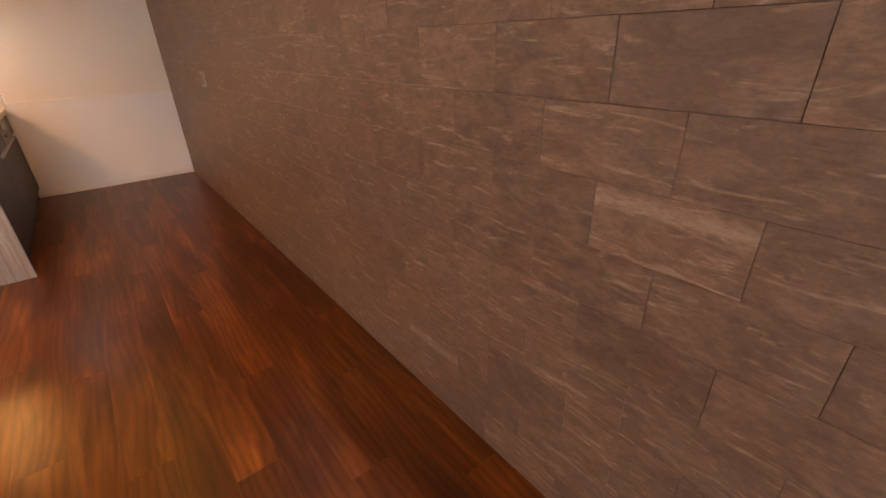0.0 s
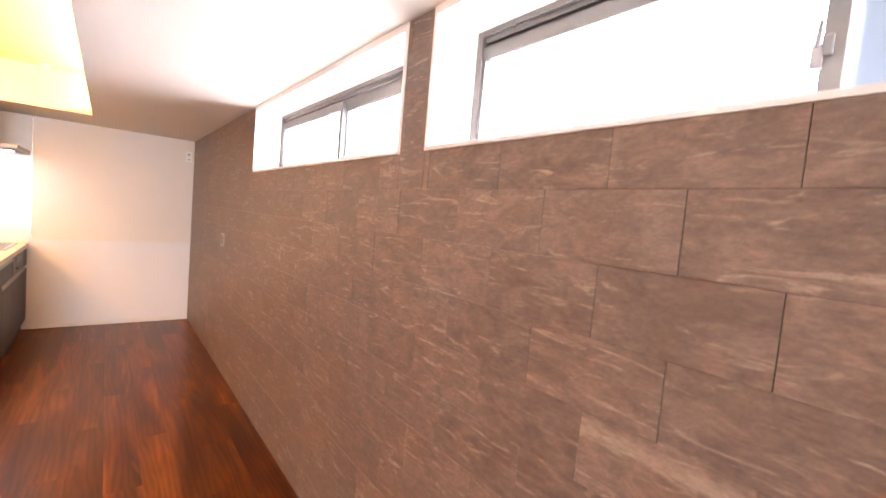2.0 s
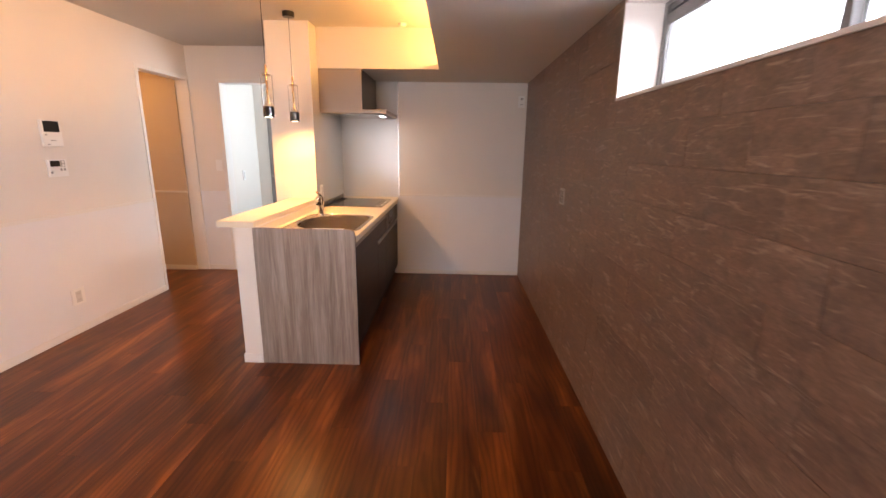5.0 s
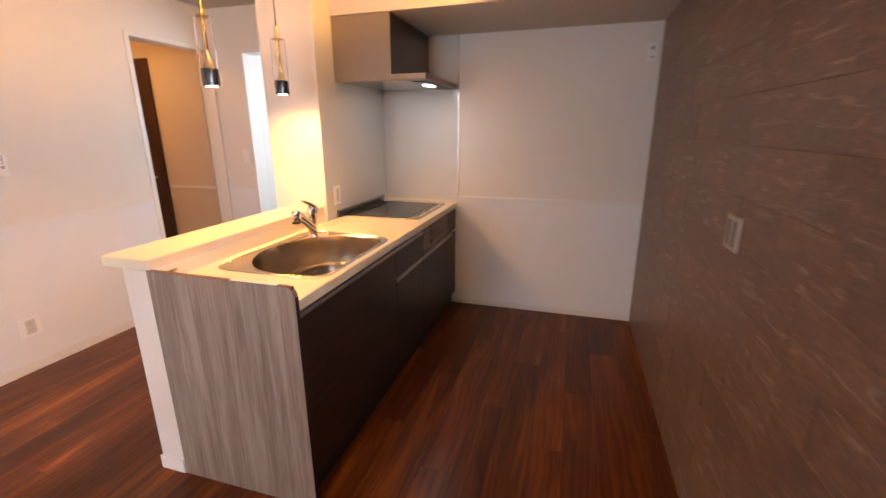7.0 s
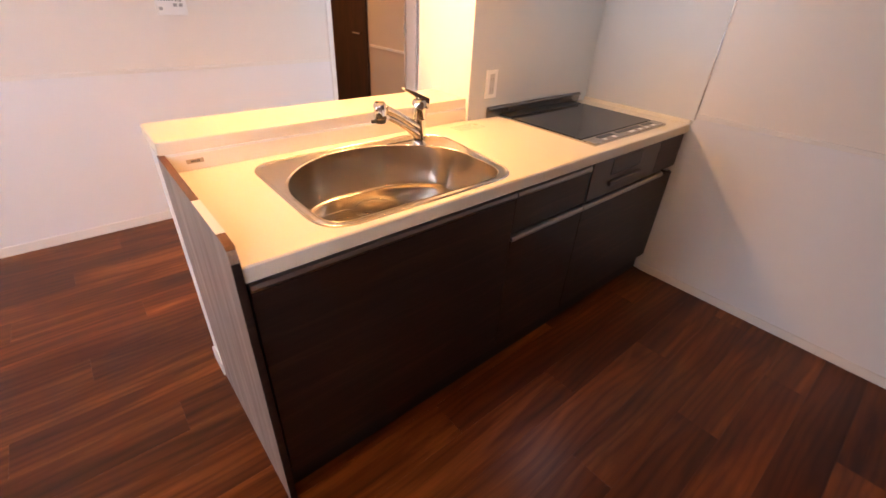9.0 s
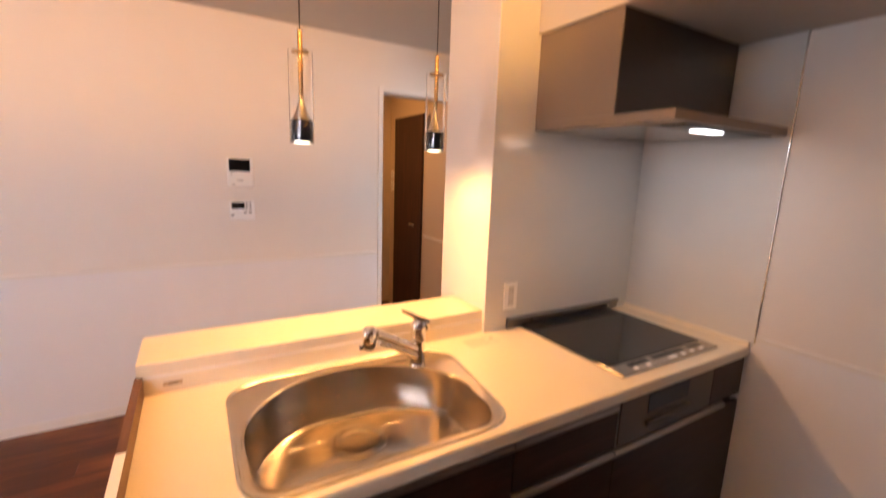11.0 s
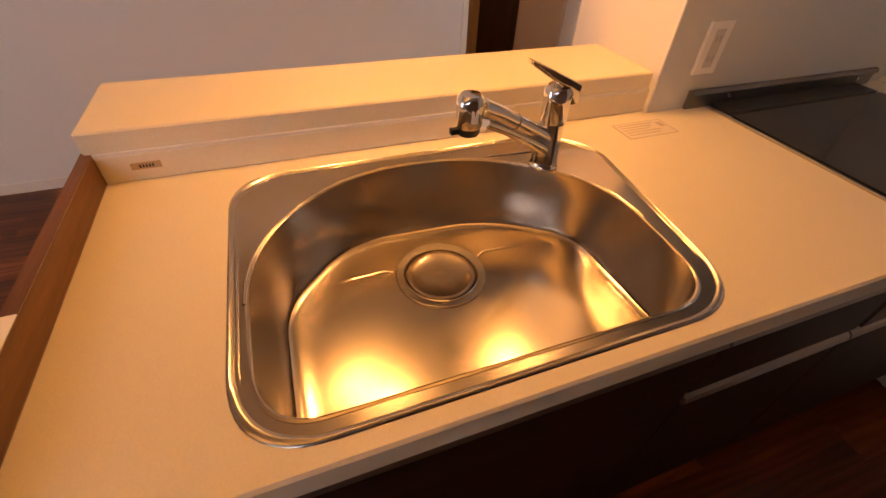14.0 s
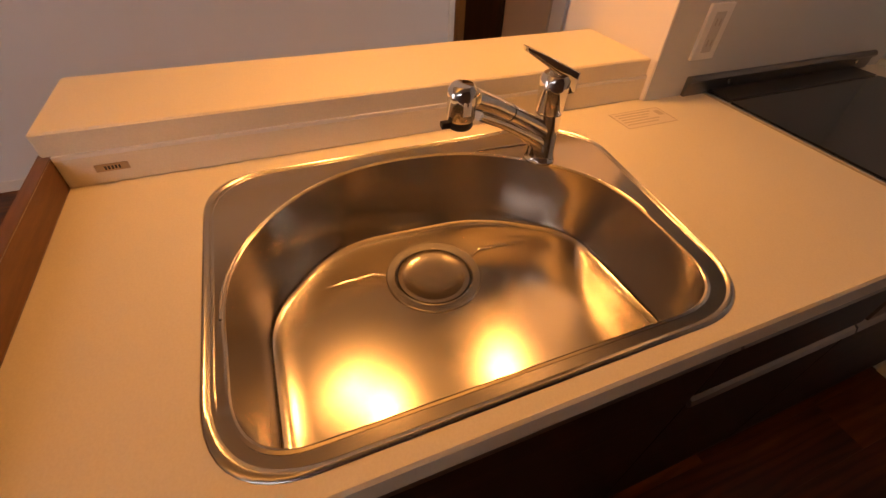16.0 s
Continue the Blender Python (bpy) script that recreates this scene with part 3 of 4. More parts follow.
part("drain_flange", bm, RIMSTEEL, bowl, "polished round drain flange", smooth=True)
bm = lathe(bmesh.new(), DRX, DRY, [(0.0685, 0.667), (0.0685, 0.6885), (0.0675, 0.6902), (0.0590, 0.6905), (0.0565, 0.6895), (0.0400, 0.6868), (0.0200, 0.6856), (0.0005, 0.6853)], 48)
part("drain_cover", bm, STEEL, bowl, "round steel drain cover", smooth=True)
part("drain_well", lathe(bmesh.new(), DRX, DRY, [(0.0698, 0.678), (0.0698, 0.62), (0.0005, 0.62)], 32), BLACK, bowl)
for run in (((-1.731, -1.630), (-1.740, -1.648), (-1.738, -1.703), (-1.734, -1.757)), ((-1.723, -1.454), (-1.736, -1.434), (-1.729, -1.374), (-1.7235, -1.311))):
    part("groove", sweep(bmesh.new(), [(x, y, z) for (x, y), z in zip(run, (0.6905, 0.6915, 0.6915, 0.6915))], [0.0035, 0.0050, 0.0040, 0.0008], 10, 0.6), STEEL, bowl, smooth=True)
for a, b in (((-1.845, -1.40), (-1.835, -1.235)),):
    part("deck_ridge", sweep(bmesh.new(), [(*a, 0.8505), ((a[0] + b[0]) / 2, (a[1] + b[1]) / 2, 0.852), (*b, 0.8505)], [0.002, 0.003, 0.002], 8, 0.6), RIMSTEEL, sink, smooth=True)

# mixer tap
TX, TY = -1.780, -1.300
tap = thing("mixer_tap", (TX, TY, 0.851), "chrome single-lever mixer tap with pull-out spout", "faucet")
part("base", lathe(bmesh.new(), TX, TY, [(0.0005, 0.851), (0.029, 0.851), (0.029, 0.855), (0.026, 0.859), (0.0245, 0.875), (0.0235, 0.945), (0.0005, 0.946)], 40), CHROME, tap, smooth=True)
part("body", lathe(bmesh.new(), TX, TY, [(0.0005, 0.946), (0.0225, 0.946), (0.0245, 0.950), (0.0258, 0.985), (0.0262, 1.004), (0.021, 1.013), (0.0005, 1.016)], 40), CHROME, tap, smooth=True)
part("spout", sweep(bmesh.new(), [(TX, TY, 0.908), (TX + 0.007, TY - 0.030, 0.927), (TX + 0.019, TY - 0.085, 0.961), (TX + 0.031, TY - 0.136, 0.991), (TX + 0.039, TY - 0.172, 1.008)], [0.0200, 0.0180, 0.0155, 0.0155, 0.0175], 28, 0.95), CHROME, tap, smooth=True)
part("spout_arm", sweep(bmesh.new(), [(TX, TY, 0.880), (TX + 0.006, TY - 0.024, 0.899), (TX + 0.017, TY - 0.066, 0.926), (TX + 0.028, TY - 0.112, 0.954), (TX + 0.038, TY - 0.158, 0.978)], [0.021, 0.0175, 0.011, 0.0095, 0.009], 24, 0.85), CHROME, tap, smooth=True)
hx, hy = TX + 0.044, TY - 0.193
head = part("spray_head", lathe(bmesh.new(), hx, hy, [(0.0005, 1.035), (0.016, 1.034), (0.0212, 1.027), (0.0224, 1.015), (0.0217, 0.985), (0.020, 0.981), (0.0005, 0.981)], 36), CHROME, tap, smooth=True)
part("nozzle", lathe(bmesh.new(), hx, hy, [(0.0195, 0.982), (0.0195, 0.972), (0.017, 0.968), (0.0005, 0.968)], 32), BLACK, head, "black spray nozzle", smooth=True)
part("spray_switch", bx(hx - 0.006, hx + 0.006, hy - 0.032, hy - 0.014, 0.970, 0.980, bevel=0.002), BLACK, head, "small black spray switch")
bm, sides = bmesh.new(), []
for k in (-1, 1):
    sides.append([bm.verts.new((TX + 0.16 * u + k * w, TY + u, z)) for u, w, z in (
        (-0.063, 0.0095, 1.0590), (-0.028, 0.0135, 1.0450), (0.032, 0.0165, 1.0180), (0.030, 0.0165, 0.9840), (0.018, 0.0165, 0.9820), (0.000, 0.0155, 1.0120), (-0.061, 0.0095, 1.0505))])
for k in range(7):
    bm.faces.new((sides[0][k], sides[0][(k + 1) % 7], sides[1][(k + 1) % 7], sides[1][k]))
bm.faces.new(sides[0][::-1])
bm.faces.new(sides[1])
bmesh.ops.recalc_face_normals(bm, faces=bm.faces)
bmesh.ops.bevel(bm, geom=list(bm.edges), offset=0.0022, segments=3, affect="EDGES", profile=0.5)
part("lever", bm, CHROME, tap, "flat chrome lever", smooth=True)
part("spout_ring", sweep(bmesh.new(), [(TX + 0.0212, TY - 0.0945, 0.9666), (TX + 0.0218, TY - 0.0970, 0.9681)], [0.0159, 0.0159], 28, 0.95), BLACK, tap, smooth=True)
part("sticker", bx(hx + 0.0190, hx + 0.0222, hy - 0.006, hy + 0.006, 0.994, 1.015), PLASTIC, head, "small white care sticker")

# caution label printed on the worktop
lab = thing("caution_label", (-1.855, -0.975, 0.85), "faint printed caution label stuck on the worktop", "label")
part("film", bx(-1.893, -1.822, -1.045, -0.905, 0.8501, 0.8504), mat("clear_label_film", (0.74, 0.66, 0.56), 0.4), lab)
for x0, x1, y0, y1 in ((-1.893, -1.891, -1.045, -0.905), (-1.824, -1.822, -1.045, -0.905), (-1.891, -1.824, -1.045, -1.043), (-1.891, -1.824, -0.907, -0.905)):
    part("border", bx(x0, x1, y0, y1, 0.8504, 0.8507), INK, lab)
for k in range(5):
    part("print_line", bx(-1.884 + k * 0.011, -1.880 + k * 0.011, -1.035, -0.935 - 0.012 * (k % 3), 0.8504, 0.8507), INK, lab)
part("print_mark", bx(-1.880, -1.858, -0.928, -0.913, 0.8504, 0.8507), INK, lab)

# cooktop
hob = thing("induction_cooktop", (-1.65, -0.43, 0.85), "black glass induction cooktop with a steel control strip", "cooktop")
part("tray", bx(-1.925, -1.388, -0.728, -0.132, 0.850, 0.857, bevel=0.002), RIMSTEEL, hob, "steel edge frame")
part("glass", bx(-1.845, -1.462, -0.720, -0.140, 0.8572, 0.8600, bevel=0.001, seg=1), HOBGLASS, hob, "black ceramic glass plate")
part("rear_vent", bx(-1.918, -1.852, -0.716, -0.144, 0.8572, 0.8615, bevel=0.002), BLACK, hob, "black exhaust grille")
strip = part("control_strip", bx(-1.455, -1.391, -0.724, -0.136, 0.8572, 0.8600, bevel=0.001, seg=1), STEEL, hob, "brushed steel control strip")
for y0, y1 in ((-0.640, -0.530), (-0.500, -0.300), (-0.275, -0.190)):
    part("display", bx(-1.448, -1.424, y0, y1, 0.8601, 0.8606), SCREEN, strip, "dark control window")
for y in (-0.630, -0.560, -0.425, -0.402, -0.345, -0.285, -0.225):
    part("button", bx(-1.416, -1.400, y - 0.011, y + 0.011, 0.8601, 0.8612, bevel=0.0006, seg=1), PLASTIC, strip, "pale touch button")
guard = thing("exhaust_guard", (-1.925, -0.42, 0.85), "low steel guard rail behind the cooktop", "guard")
part("plate", prism_y(bmesh.new(), [(-1.930, 0.8505), (-1.930, 0.896), (-1.924, 0.900), (-1.915, 0.898), (-1.911, 0.890), (-1.914, 0.884), (-1.919, 0.882), (-1.921, 0.8505)], -0.795, -0.075), GUARD, guard)
for y in (-0.66, -0.15):
    part("screw", tube(bmesh.new(), (-1.922, y, 0.875), (-1.914, y, 0.876), 0.006, 0.005, 14), CHROME, guard)

# base cabinets
FX = -1.345          # face of the fronts


def front(name, y0, y1, z0, z1, parent, material=FRONT, x=FX):
    return part(name, bx(x - 0.018, x, y0 + 0.0015, y1 - 0.0015, z0, z1, bevel=0.0015, seg=1), material, parent)


def pull(y0, y1, z, parent):
    prof = [(FX - 0.016, z - 0.004), (FX + 0.004, z - 0.006), (FX + 0.007, z + 0.002), (FX + 0.003, z + 0.012), (FX - 0.008, z + 0.018), (FX - 0.016, z + 0.018)]
    part("handle", prism_y(bmesh.new(), prof, y0 + 0.003, y1 - 0.003), HANDLE, parent, "long aluminium finger pull", smooth=True)


def cabinet(label, y0, y1):
    c = thing("base_cabinet", (-1.64, (y0 + y1) / 2, 0), label, "cabinet", "kitchen base cabinets")
    bm = bmesh.new()
    box(bm, -1.94, FX - 0.018, y0, y0 + 0.016, 0.09, 0.60)
    box(bm, -1.94, FX - 0.018, y1 - 0.016, y1, 0.09, 0.60)
    box(bm, -1.94, FX - 0.018, y0 + 0.016, y1 - 0.016, 0.09, 0.11)
    box(bm, -1.94, -1.92, y0 + 0.016, y1 - 0.016, 0.11, 0.60)
    part("carcass", bm, KICK, c)
    part("toe_kick", bx(FX - 0.045, FX - 0.032, y0, y1, 0.0, 0.10), KICK, c, "recessed black toe kick")
    return c


c = cabinet("dark walnut sink base cabinet with one tall front", -2.085, -1.224)
pull(-2.085, -1.224, 0.782, front("door", -2.085, -1.224, 0.105, 0.778, c))
c = cabinet("dark walnut drawer cabinet between sink and cooktop", -1.224, -0.790)
pull(-1.224, -0.790, 0.782, front("drawer", -1.224, -0.790, 0.640, 0.778, c))
pull(-1.224, -0.790, 0.612, front("drawer", -1.224, -0.790, 0.105, 0.608, c))
c = cabinet("dark walnut cooktop cabinet with drawer", -0.790, 0.010)
pull(-0.790, -0.105, 0.612, front("drawer", -0.790, 0.006, 0.105, 0.608, c))
front("filler", -0.225, 0.006, 0.640, 0.800, c)
grill = thing("grill_oven", (-1.50, -0.50, 0.65), "built-in fish grill under the cooktop, dark window", "grill")
part("body", bx(-1.80, FX - 0.004, -0.780, -0.232, 0.640, 0.808), GREYPL, grill)
part("fascia", bx(FX - 0.004, FX + 0.003, -0.780, -0.232, 0.642, 0.806, bevel=0.002), DARKMETAL, grill, "dark grey metal fascia")
part("window", bx(FX + 0.003, FX + 0.006, -0.640, -0.400, 0.728, 0.796, bevel=0.002), HOBGLASS, grill, "black glass window")
part("handle", bx(FX + 0.003, FX + 0.020, -0.650, -0.390, 0.684, 0.704, bevel=0.005), DARKMETAL, grill, "dark metal pull bar")

# end panel of the kitchen block
panel = thing("side_panel", (-1.64, -2.10, 0), "grey-brown oak laminate end panel of the kitchen", "panel")
bm = bmesh.new()
pts = [(-1.960, 0.0), (-1.960, 0.905), (-1.362, 0.905)]
pts += [(-1.362 + 0.036 * math.sin(a), 0.869 + 0.036 * math.cos(a)) for a in (radians(15 * k) for k in range(1, 7))] + [(-1.326, 0.0)]
prism_y(bm, pts, -2.110, -2.092)
part("board", bm, PANELW, panel)
bm = bmesh.new()
top = pts[1:-1]
for (xa, za), (xb, zb) in zip(top, top[1:]):
    d = Vector((xb - xa, zb - za)).normalized()
    q = [bm.verts.new(p) for p in ((xa, -2.110, za), (xb, -2.110, zb), (xb, -2.092, zb), (xa, -2.092, za))]
    q2 = [bm.verts.new((v.co.x + 0.0012 * d.y, v.co.y, v.co.z + 0.0012 * d.x)) for v in q]
    bm.faces.new(q2)
    for i in range(4):
        bm.faces.new((q[i], q[(i + 1) % 4], q2[(i + 1) % 4], q2[i]))
part("edge_band", bm, EDGEW, panel, "brown edge band")
part("inner_face", bx(-1.955, -1.338, -2.0922, -2.0914, 0.8515, 0.9035), EDGEW, panel, "brown inner face above the worktop")
part("edge_band_front", bx(-1.326, -1.3248, -2.110, -2.092, 0, 0.868), FRONT, panel)
strip = thing("paper_strip", (-1.49, -2.101, 0.9065), "white paper strip lying on the panel's edge", "strip")
part("paper", bx(-1.585, -1.395, -2.110, -2.091, 0.9065, 0.9075), PLASTIC, strip)

# range hood
hood = thing("range_hood", (-1.74, -0.36, 1.69), "slim brown-grey metal range hood under the soffit", "range hood")
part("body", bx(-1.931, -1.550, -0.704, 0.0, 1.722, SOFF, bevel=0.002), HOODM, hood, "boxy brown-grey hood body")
# thin plate carrying the lit tone of the hood's side
part("side_plate", bx(-1.931, -1.552, -0.709, -0.704, 1.722, SOFF - 0.001), HOODLIT, hood, "side plate, enamel lightened for the warm light on it")
bm = bmesh.new()
box(bm, -1.931, -1.336, -0.709, 0.006, 1.690, 1.722, bevel=0.002)
visor = part("visor", bm, HOODLIT, hood, "thin wide visor")
part("filter_plate", bx(-1.90, -1.46, -0.69, -0.04, 1.684, 1.690, bevel=0.002), STEEL, visor, "steel baffle under the visor")
part("lamp_housing", bx(-1.455, -1.365, -0.60, -0.04, 1.684, 1.690, bevel=0.002), BLACK, visor)
part("lamp_lens", bx(-1.448, -1.405, -0.44, -0.30, 1.680, 1.684, bevel=0.001, seg=1), HOODLENS, visor, "lit white lamp lens")
for y in (-0.20, -0.16, -0.12):
    part("button", tube(bmesh.new(), (-1.40, y, 1.684), (-1.40, y, 1.680), 0.007, None, 14), GREYPL, visor)

# ---- pendants ----
def pendant(y, label):
    x = -2.005
    p = thing("pendant_lamp", (x, y, 1.585), label, "pendant lamp", "pendants over the bar")
    part("canopy", lathe(bmesh.new(), x, y, [(0.0005, CEIL - 0.038), (0.040, CEIL - 0.038), (0.044, CEIL - 0.033), (0.044, CEIL - 0.002), (0.0005, CEIL - 0.002)], 36), BLACK, p, "black ceiling rose", smooth=True)
    part("cord", tube(bmesh.new(), (x, y, 1.92), (x, y, CEIL - 0.036), 0.0022, None, 8), CORD, p)
    part("stem", tube(bmesh.new(), (x, y, 1.67), (x, y, 1.925), 0.0075, None, 20), BRASS, p, "slim brass stem", smooth=True)
    part("cap", lathe(bmesh.new(), x, y, [(0.008, 1.858), (0.026, 1.858), (0.027, 1.861), (0.026, 1.864), (0.008, 1.864)], 32), BRASS, p, "brass disc holding the glass", smooth=True)
    g = part("glass_tube", lathe(bmesh.new(), x, y, [(0.0375, 1.585), (0.0375, 1.862), (0.0355, 1.862), (0.0355, 1.585), (0.0375, 1.585)], 40), GLASS, p, "clear glass cylinder", smooth=True)
    g.visible_shadow = False
    part("cone", lathe(bmesh.new(), x, y, [(0.0345, 1.655), (0.026, 1.668), (0.016, 1.690), (0.0085, 1.722), (0.008, 1.735)], 36), CHROME, p, "chrome reflector cone", smooth=True)
    body = part("lamp_body", lathe(bmesh.new(), x, y, [(0.030, 1.594), (0.034, 1.588), (0.035, 1.590), (0.035, 1.655), (0.033, 1.658), (0.0005, 1.658)], 36), GLOSSBLACK, p, "black chrome lamp body", smooth=True)
    part("lens", lathe(bmesh.new(), x, y, [(0.0005, 1.588), (0.024, 1.588), (0.026, 1.590), (0.026, 1.600)], 28), LENS, body, "glowing warm lens")


pendant(-1.622, "clear glass pendant lamp with black body, over the bar end")
pendant(-1.136, "clear glass pendant lamp with black body, beside the partition")


# ---- wall fittings ----
ORIGIN = Vector()


def plate_x(name, x, y, z, w, h, label, cat, holes, side=1, group=""):
    """A wall plate on a wall that faces along x."""
    t = thing(name, (x, y, z), label, cat, group)
    part("cover", bx(x, x + side * 0.008, y - w / 2, y + w / 2, z - h / 2, z + h / 2, bevel=0.002), PLASTIC, t)
    part("insert", bx(x + side * 0.008, x + side * 0.0095, y - w * 0.22, y + w * 0.22, z - h * 0.36, z + h * 0.36, bevel=0.0008, seg=1), INSERT, t)
    for dy, dz in holes:
        part("slot", bx(x + side * 0.0095, x + side * 0.0099, y + dy - 0.0016, y + dy + 0.0016, z + dz - 0.007, z + dz + 0.007), TAUPE, t)
    return t


TWO = [(-0.006, 0.022), (0.006, 0.022), (-0.006, -0.022), (0.006, -0.022)]
plate_x("wall_outlet", XL + 0.003, -1.712, 0.278, 0.112, 0.120, "white twin wall outlet low on the dining wall", "outlet", TWO, 1, "wall outlets")
plate_x("wall_outlet", -1.947, -0.795, 0.998, 0.070, 0.120, "white twin outlet on the kitchen wall panel", "outlet", TWO, 1, "wall outlets")
t = thing("wall_outlet", (0, -1.750, 1.090), "taupe double outlet on the stone-tiled wall", "outlet", "wall outlets")
part("cover", bx(-0.010, 0.0, -1.802, -1.698, 1.037, 1.143, bevel=0.002), TAUPE, t)
for y in (-1.727, -1.773):
    part("insert", bx(-0.0115, -0.010, y - 0.013, y + 0.013, 1.051, 1.129, bevel=0.001, seg=1), TAUPEIN, t, "dark socket insert")

ORIGIN = Vector((0, 0, -0.010))
ic = thing("intercom", (XL, -1.687, 1.47), "white video intercom monitor with a black screen", "intercom")
part("case", bx(XL, XL + 0.022, -1.757, -1.610, 1.380, 1.557, bevel=0.004), PLASTIC, ic)
part("screen", bx(XL + 0.022, XL + 0.024, -1.746, -1.628, 1.478, 1.551, bevel=0.001, seg=1), SCREEN, ic, "black screen")
part("button", bx(XL + 0.022, XL + 0.0245, -1.705, -1.669, 1.418, 1.424), GREYPL, ic)
part("button", bx(XL + 0.022, XL + 0.0245, -1.740, -1.728, 1.455, 1.463), GREYPL, ic)
part("speaker", bx(XL + 0.022, XL + 0.0235, -1.735, -1.715, 1.392, 1.398), GREYPL, ic)
rc = thing("water_heater_control", (XL, -1.685, 1.233), "white water heater control panel with small display", "control panel")
part("case", bx(XL, XL + 0.018, -1.756, -1.609, 1.173, 1.293, bevel=0.004), PLASTIC, rc)
part("display", bx(XL + 0.018, XL + 0.0195, -1.742, -1.668, 1.244, 1.284, bevel=0.001, seg=1), SCREEN, rc, "dark display")
part("dial_plate", bx(XL + 0.018, XL + 0.0195, -1.662, -1.630, 1.240, 1.286, bevel=0.001, seg=1), GREYPL, rc)
for z in (1.252, 1.274):
    part("button", tube(bmesh.new(), (XL + 0.0195, -1.646, z), (XL + 0.022, -1.646, z), 0.009, None, 18), PLASTIC, rc)
for y, z in ((-1.665, 1.222), (-1.638, 1.222), (-1.738, 1.205)):
    part("button", bx(XL + 0.018, XL + 0.0205, y - 0.009, y + 0.009, z - 0.008, z + 0.008, bevel=0.001, seg=1), GREYPL, rc)
ORIGIN = Vector()
sen = thing("wall_sensor", (-0.052, -0.008, 1.872), "small white sensor box high on the end wall", "sensor")
part("case", bx(-0.090, -0.022, -0.020, 0.0, 1.815, 1.932, bevel=0.004), PLASTIC, sen)
part("lens", tube(bmesh.new(), (-0.056, -0.020, 1.898), (-0.056, -0.023, 1.898), 0.012, None, 20), GREYPL, sen)
part("slot", bx(-0.066, -0.046, -0.0215, -0.020, 1.840, 1.848), GREYPL, sen)
dt = thing("smoke_detector", (-1.19, -0.80, CEIL), "small white round detector on the ceiling", "detector")
part("case", lathe(bmesh.new(), -1.19, -0.85, [(0.0005, CEIL - 0.022), (0.025, CEIL - 0.020), (0.036, CEIL - 0.008), (0.036, CEIL)], 28), PLASTIC, dt, smooth=True)

# ---- seen through the doorways ----
hd = thing("hall_door", (-4.52, -0.06, 0), "dark walnut door, closed, in the lamplit hall", "door")
part("leaf", bx(-4.83, -4.21, -0.066, -0.042, 0.008, 2.03, bevel=0.002), DARKDOOR, hd)
tube(bm := bmesh.new(), (-4.28, -0.066, 0.98), (-4.28, -0.10, 0.98), 0.009, None, 16)
tube(bm, (-4.28, -0.10, 0.98), (-4.38, -0.10, 0.98), 0.008, None, 16)
part("handle", bm, CHROME, hd, "chrome lever handle")
wd = thing("washroom_door", (-3.04, 1.25, 0), "grey door at the back of the washroom, chrome lever", "door")
part("leaf", bx(-3.27, -2.55, 1.235, 1.268, 0.006, 2.02, bevel=0.002), GREYDOOR, wd)
tube(bm := bmesh.new(), (-3.215, 1.235, 0.98), (-3.215, 1.195, 0.98), 0.010, None, 16)
tube(bm, (-3.22, 1.195, 0.98), (-3.10, 1.195, 0.98), 0.009, None, 16)
part("handle", bm, CHROME, wd, "chrome lever handle")
plate_x("light_switch", XL + 0.1, 0.82, 1.02, 0.070, 0.120, "white wall switch in the washroom", "switch", [], 1)
sw = thing("light_switch", (-3.30, -0.008, 1.18), "white wall switch between the two doorways", "switch")
part("cover", bx(-3.335, -3.265, -0.008, 0.0, 1.12, 1.24, bevel=0.002), PLASTIC, sw)
part("rocker", bx(-3.317, -3.283, -0.0105, -0.008, 1.135, 1.225, bevel=0.001, seg=1), PLASTIC, sw)

for z, h, label in ((1.455, 0.080, "cream wall switch beside the hall door"), (1.335, 0.105, "cream double wall switch below another in the hall")):
    hs = thing("light_switch", (-4.93, -0.048, z), label, "switch")
    part("cover", bx(-4.965, -4.895, -0.048, -0.040, z - h / 2, z + h / 2, bevel=0.002), PLASTIC, hs)
    part("rocker", bx(-4.947, -4.913, -0.0505, -0.048, z - h * 0.36, z + h * 0.36, bevel=0.001, seg=1), INSERT, hs)

# ---- pieces: floorboards and wall tiles ----
floor = bpy.data.objects["floor"]
BW, BL = 0.150, 1.215
rnd = random.Random(4)
shared = {}


def board_mesh(w, l):
    key = (round(w, 4), round(l, 4))
    if key not in shared:
        shared[key] = mesh_of("floorboard", bx(-w / 2, w / 2, -l / 2, l / 2, -0.011, 0.0, bevel=0.0004, seg=1), WOOD)
    return shared[key]


def piece(name, me, at, parent):
    ob = new(name, me)
    ob.location = at
    ob.parent = parent
    return ob


def lay(x0, x1, y0, y1):
    n = int(math.ceil((x1 - x0) / BW - 1e-6))
    for i in range(n):
        a, b = x1 - (i + 1) * BW, x1 - i * BW
        a = max(a, x0)
        y = y0 - (0, 0.41, 0.81, 0.2, 0.61)[i % 5] * BL / 1.0
        while y < y1:
            c, d = max(y, y0), min(y + BL, y1)
            if d - c > 0.02:
                piece("floorboard", board_mesh(b - a, d - c), ((a + b) / 2, (c + d) / 2, 0), floor)
            y += BL


lay(XL, 0.0, YB, 0.0)
lay(-5.0, XL, -1.5, 0.0)
lay(XL, -1.7, 0.0, 1.27)

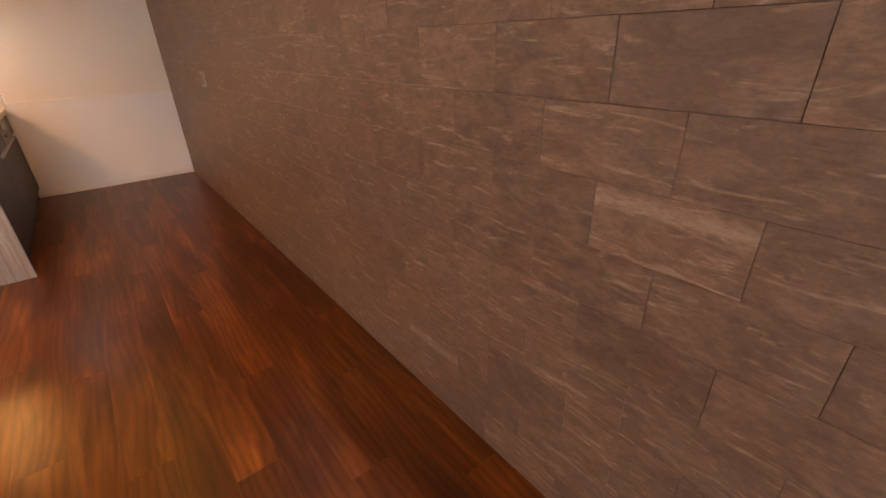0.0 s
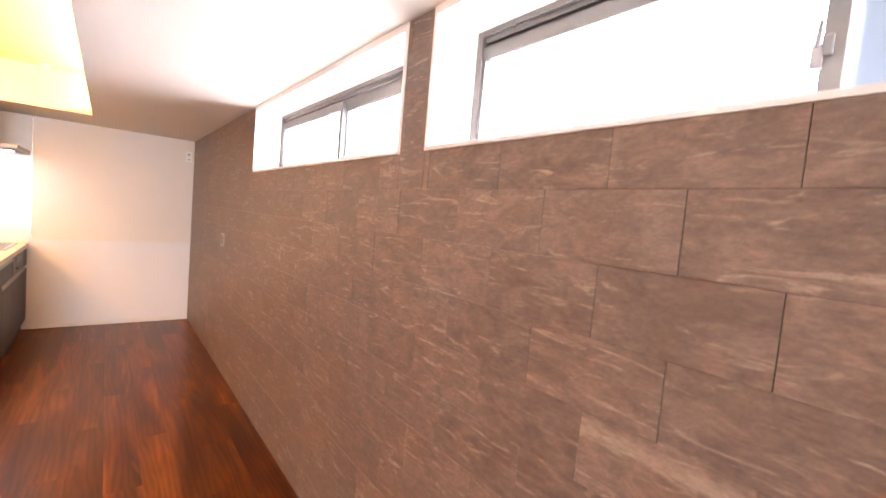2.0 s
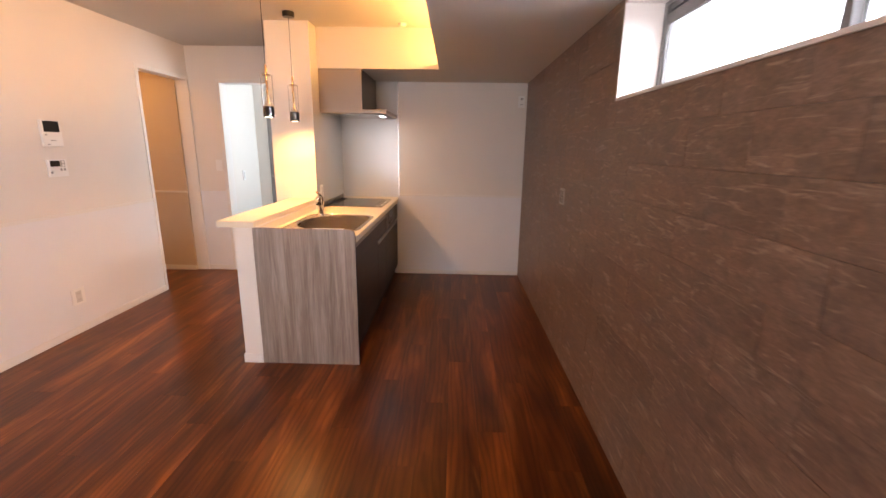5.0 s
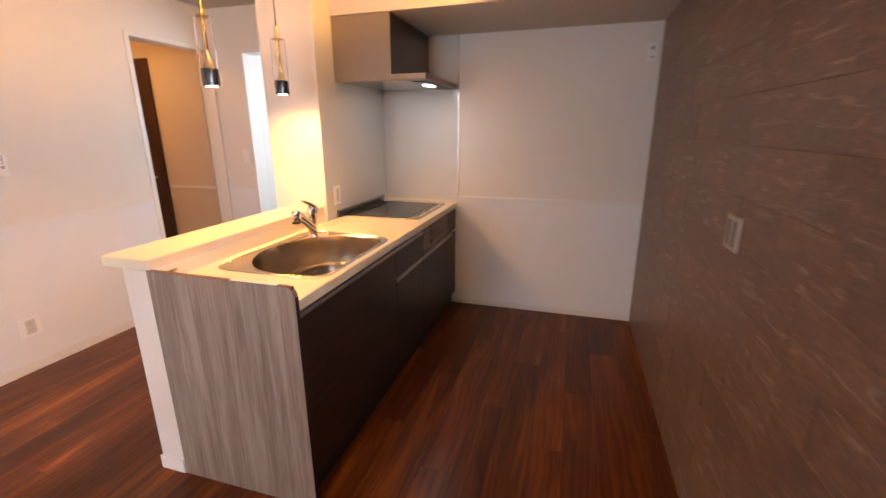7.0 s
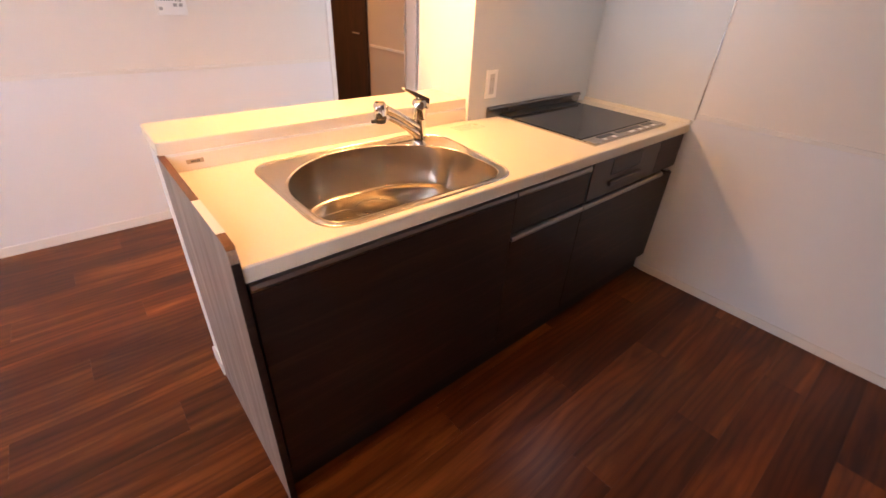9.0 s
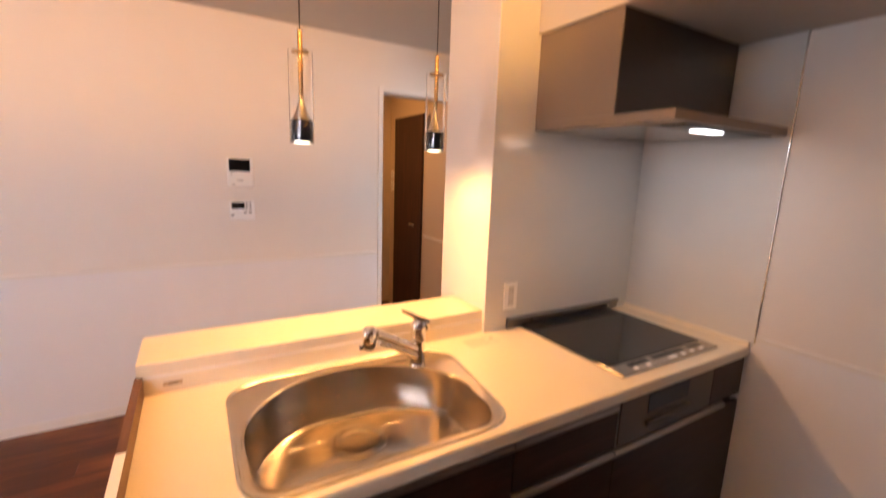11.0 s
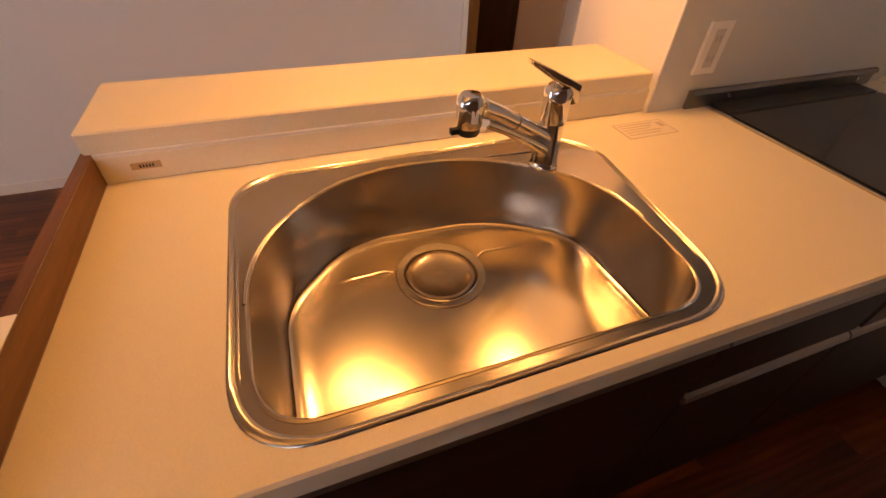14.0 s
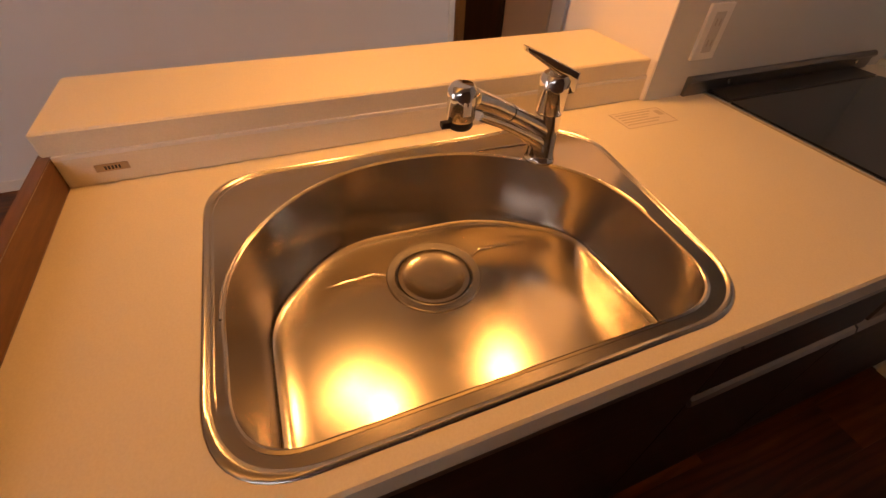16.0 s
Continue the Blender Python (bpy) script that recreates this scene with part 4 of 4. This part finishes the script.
TW, TH, T0 = 0.302, 0.1501, -5.498
tiles = {}
rest = bmesh.new()


def tile_mesh(w, h, k):
    key = (round(w, 4), round(h, 4), k)
    if key not in tiles:
        tiles[key] = mesh_of("tile", bx(0.0, 0.012, -w / 2, w / 2, -h / 2, h / 2, bevel=0.0006, seg=1), VEINED if k else STONE)
    return tiles[key]


count = 0
for row in range(14):
    z0, z1 = row * TH, min((row + 1) * TH, SOFF)
    off = 0.0 if row % 2 == 0 else TW / 2
    k = math.floor((YB - T0 - off) / TW)
    while T0 + off + k * TW < 0:
        a, b = max(T0 + off + k * TW, YB), min(T0 + off + (k + 1) * TW, 0.0)
        col, k = k, k + 1
        cuts = [(a, b, z0, z1)]
        for w0, w1 in (W1, W2):
            nxt = []
            for p, q, s, t in cuts:
                if q <= w0 or p >= w1 or t <= SILL:
                    nxt.append((p, q, s, t))
                    continue
                if s < SILL:
                    nxt.append((max(p, w0), min(q, w1), s, SILL))
                if p < w0:
                    nxt.append((p, w0, s, t))
                if q > w1:
                    nxt.append((w1, q, s, t))
            cuts = nxt
        for p, q, s, t in cuts:
            if q - p < 0.006 or t - s < 0.006:
                continue
            at = (rnd.uniform(-0.0008, 0.0008), (p + q) / 2, (s + t) / 2)
            near = at[1] > -6.1
            if near and count < 300:
                piece("tile", tile_mesh(q - p - 0.0012, t - s - 0.0006, int((row, col) in ((6, 0), (1, 2)))), at, wall_tile)
                count += 1
            else:
                box(rest, at[0], 0.012, p + 0.0006, q - 0.0006, s + 0.0003, t - 0.0003)
STONE2 = STONE.copy()
STONE2.name = "stone_tile_joined"
for n in [n for n in STONE2.node_tree.nodes if n.type == "OBJECT_INFO"]:
    g = STONE2.node_tree.nodes.new("ShaderNodeNewGeometry")
    for l in list(n.outputs["Random"].links):
        STONE2.node_tree.links.new(g.outputs["Random Per Island"], l.to_socket)
    STONE2.node_tree.nodes.remove(n)
r = new("tile_field", mesh_of("tile_field", rest, STONE2))
r.parent = wall_tile
r["kind"] = "stuff"
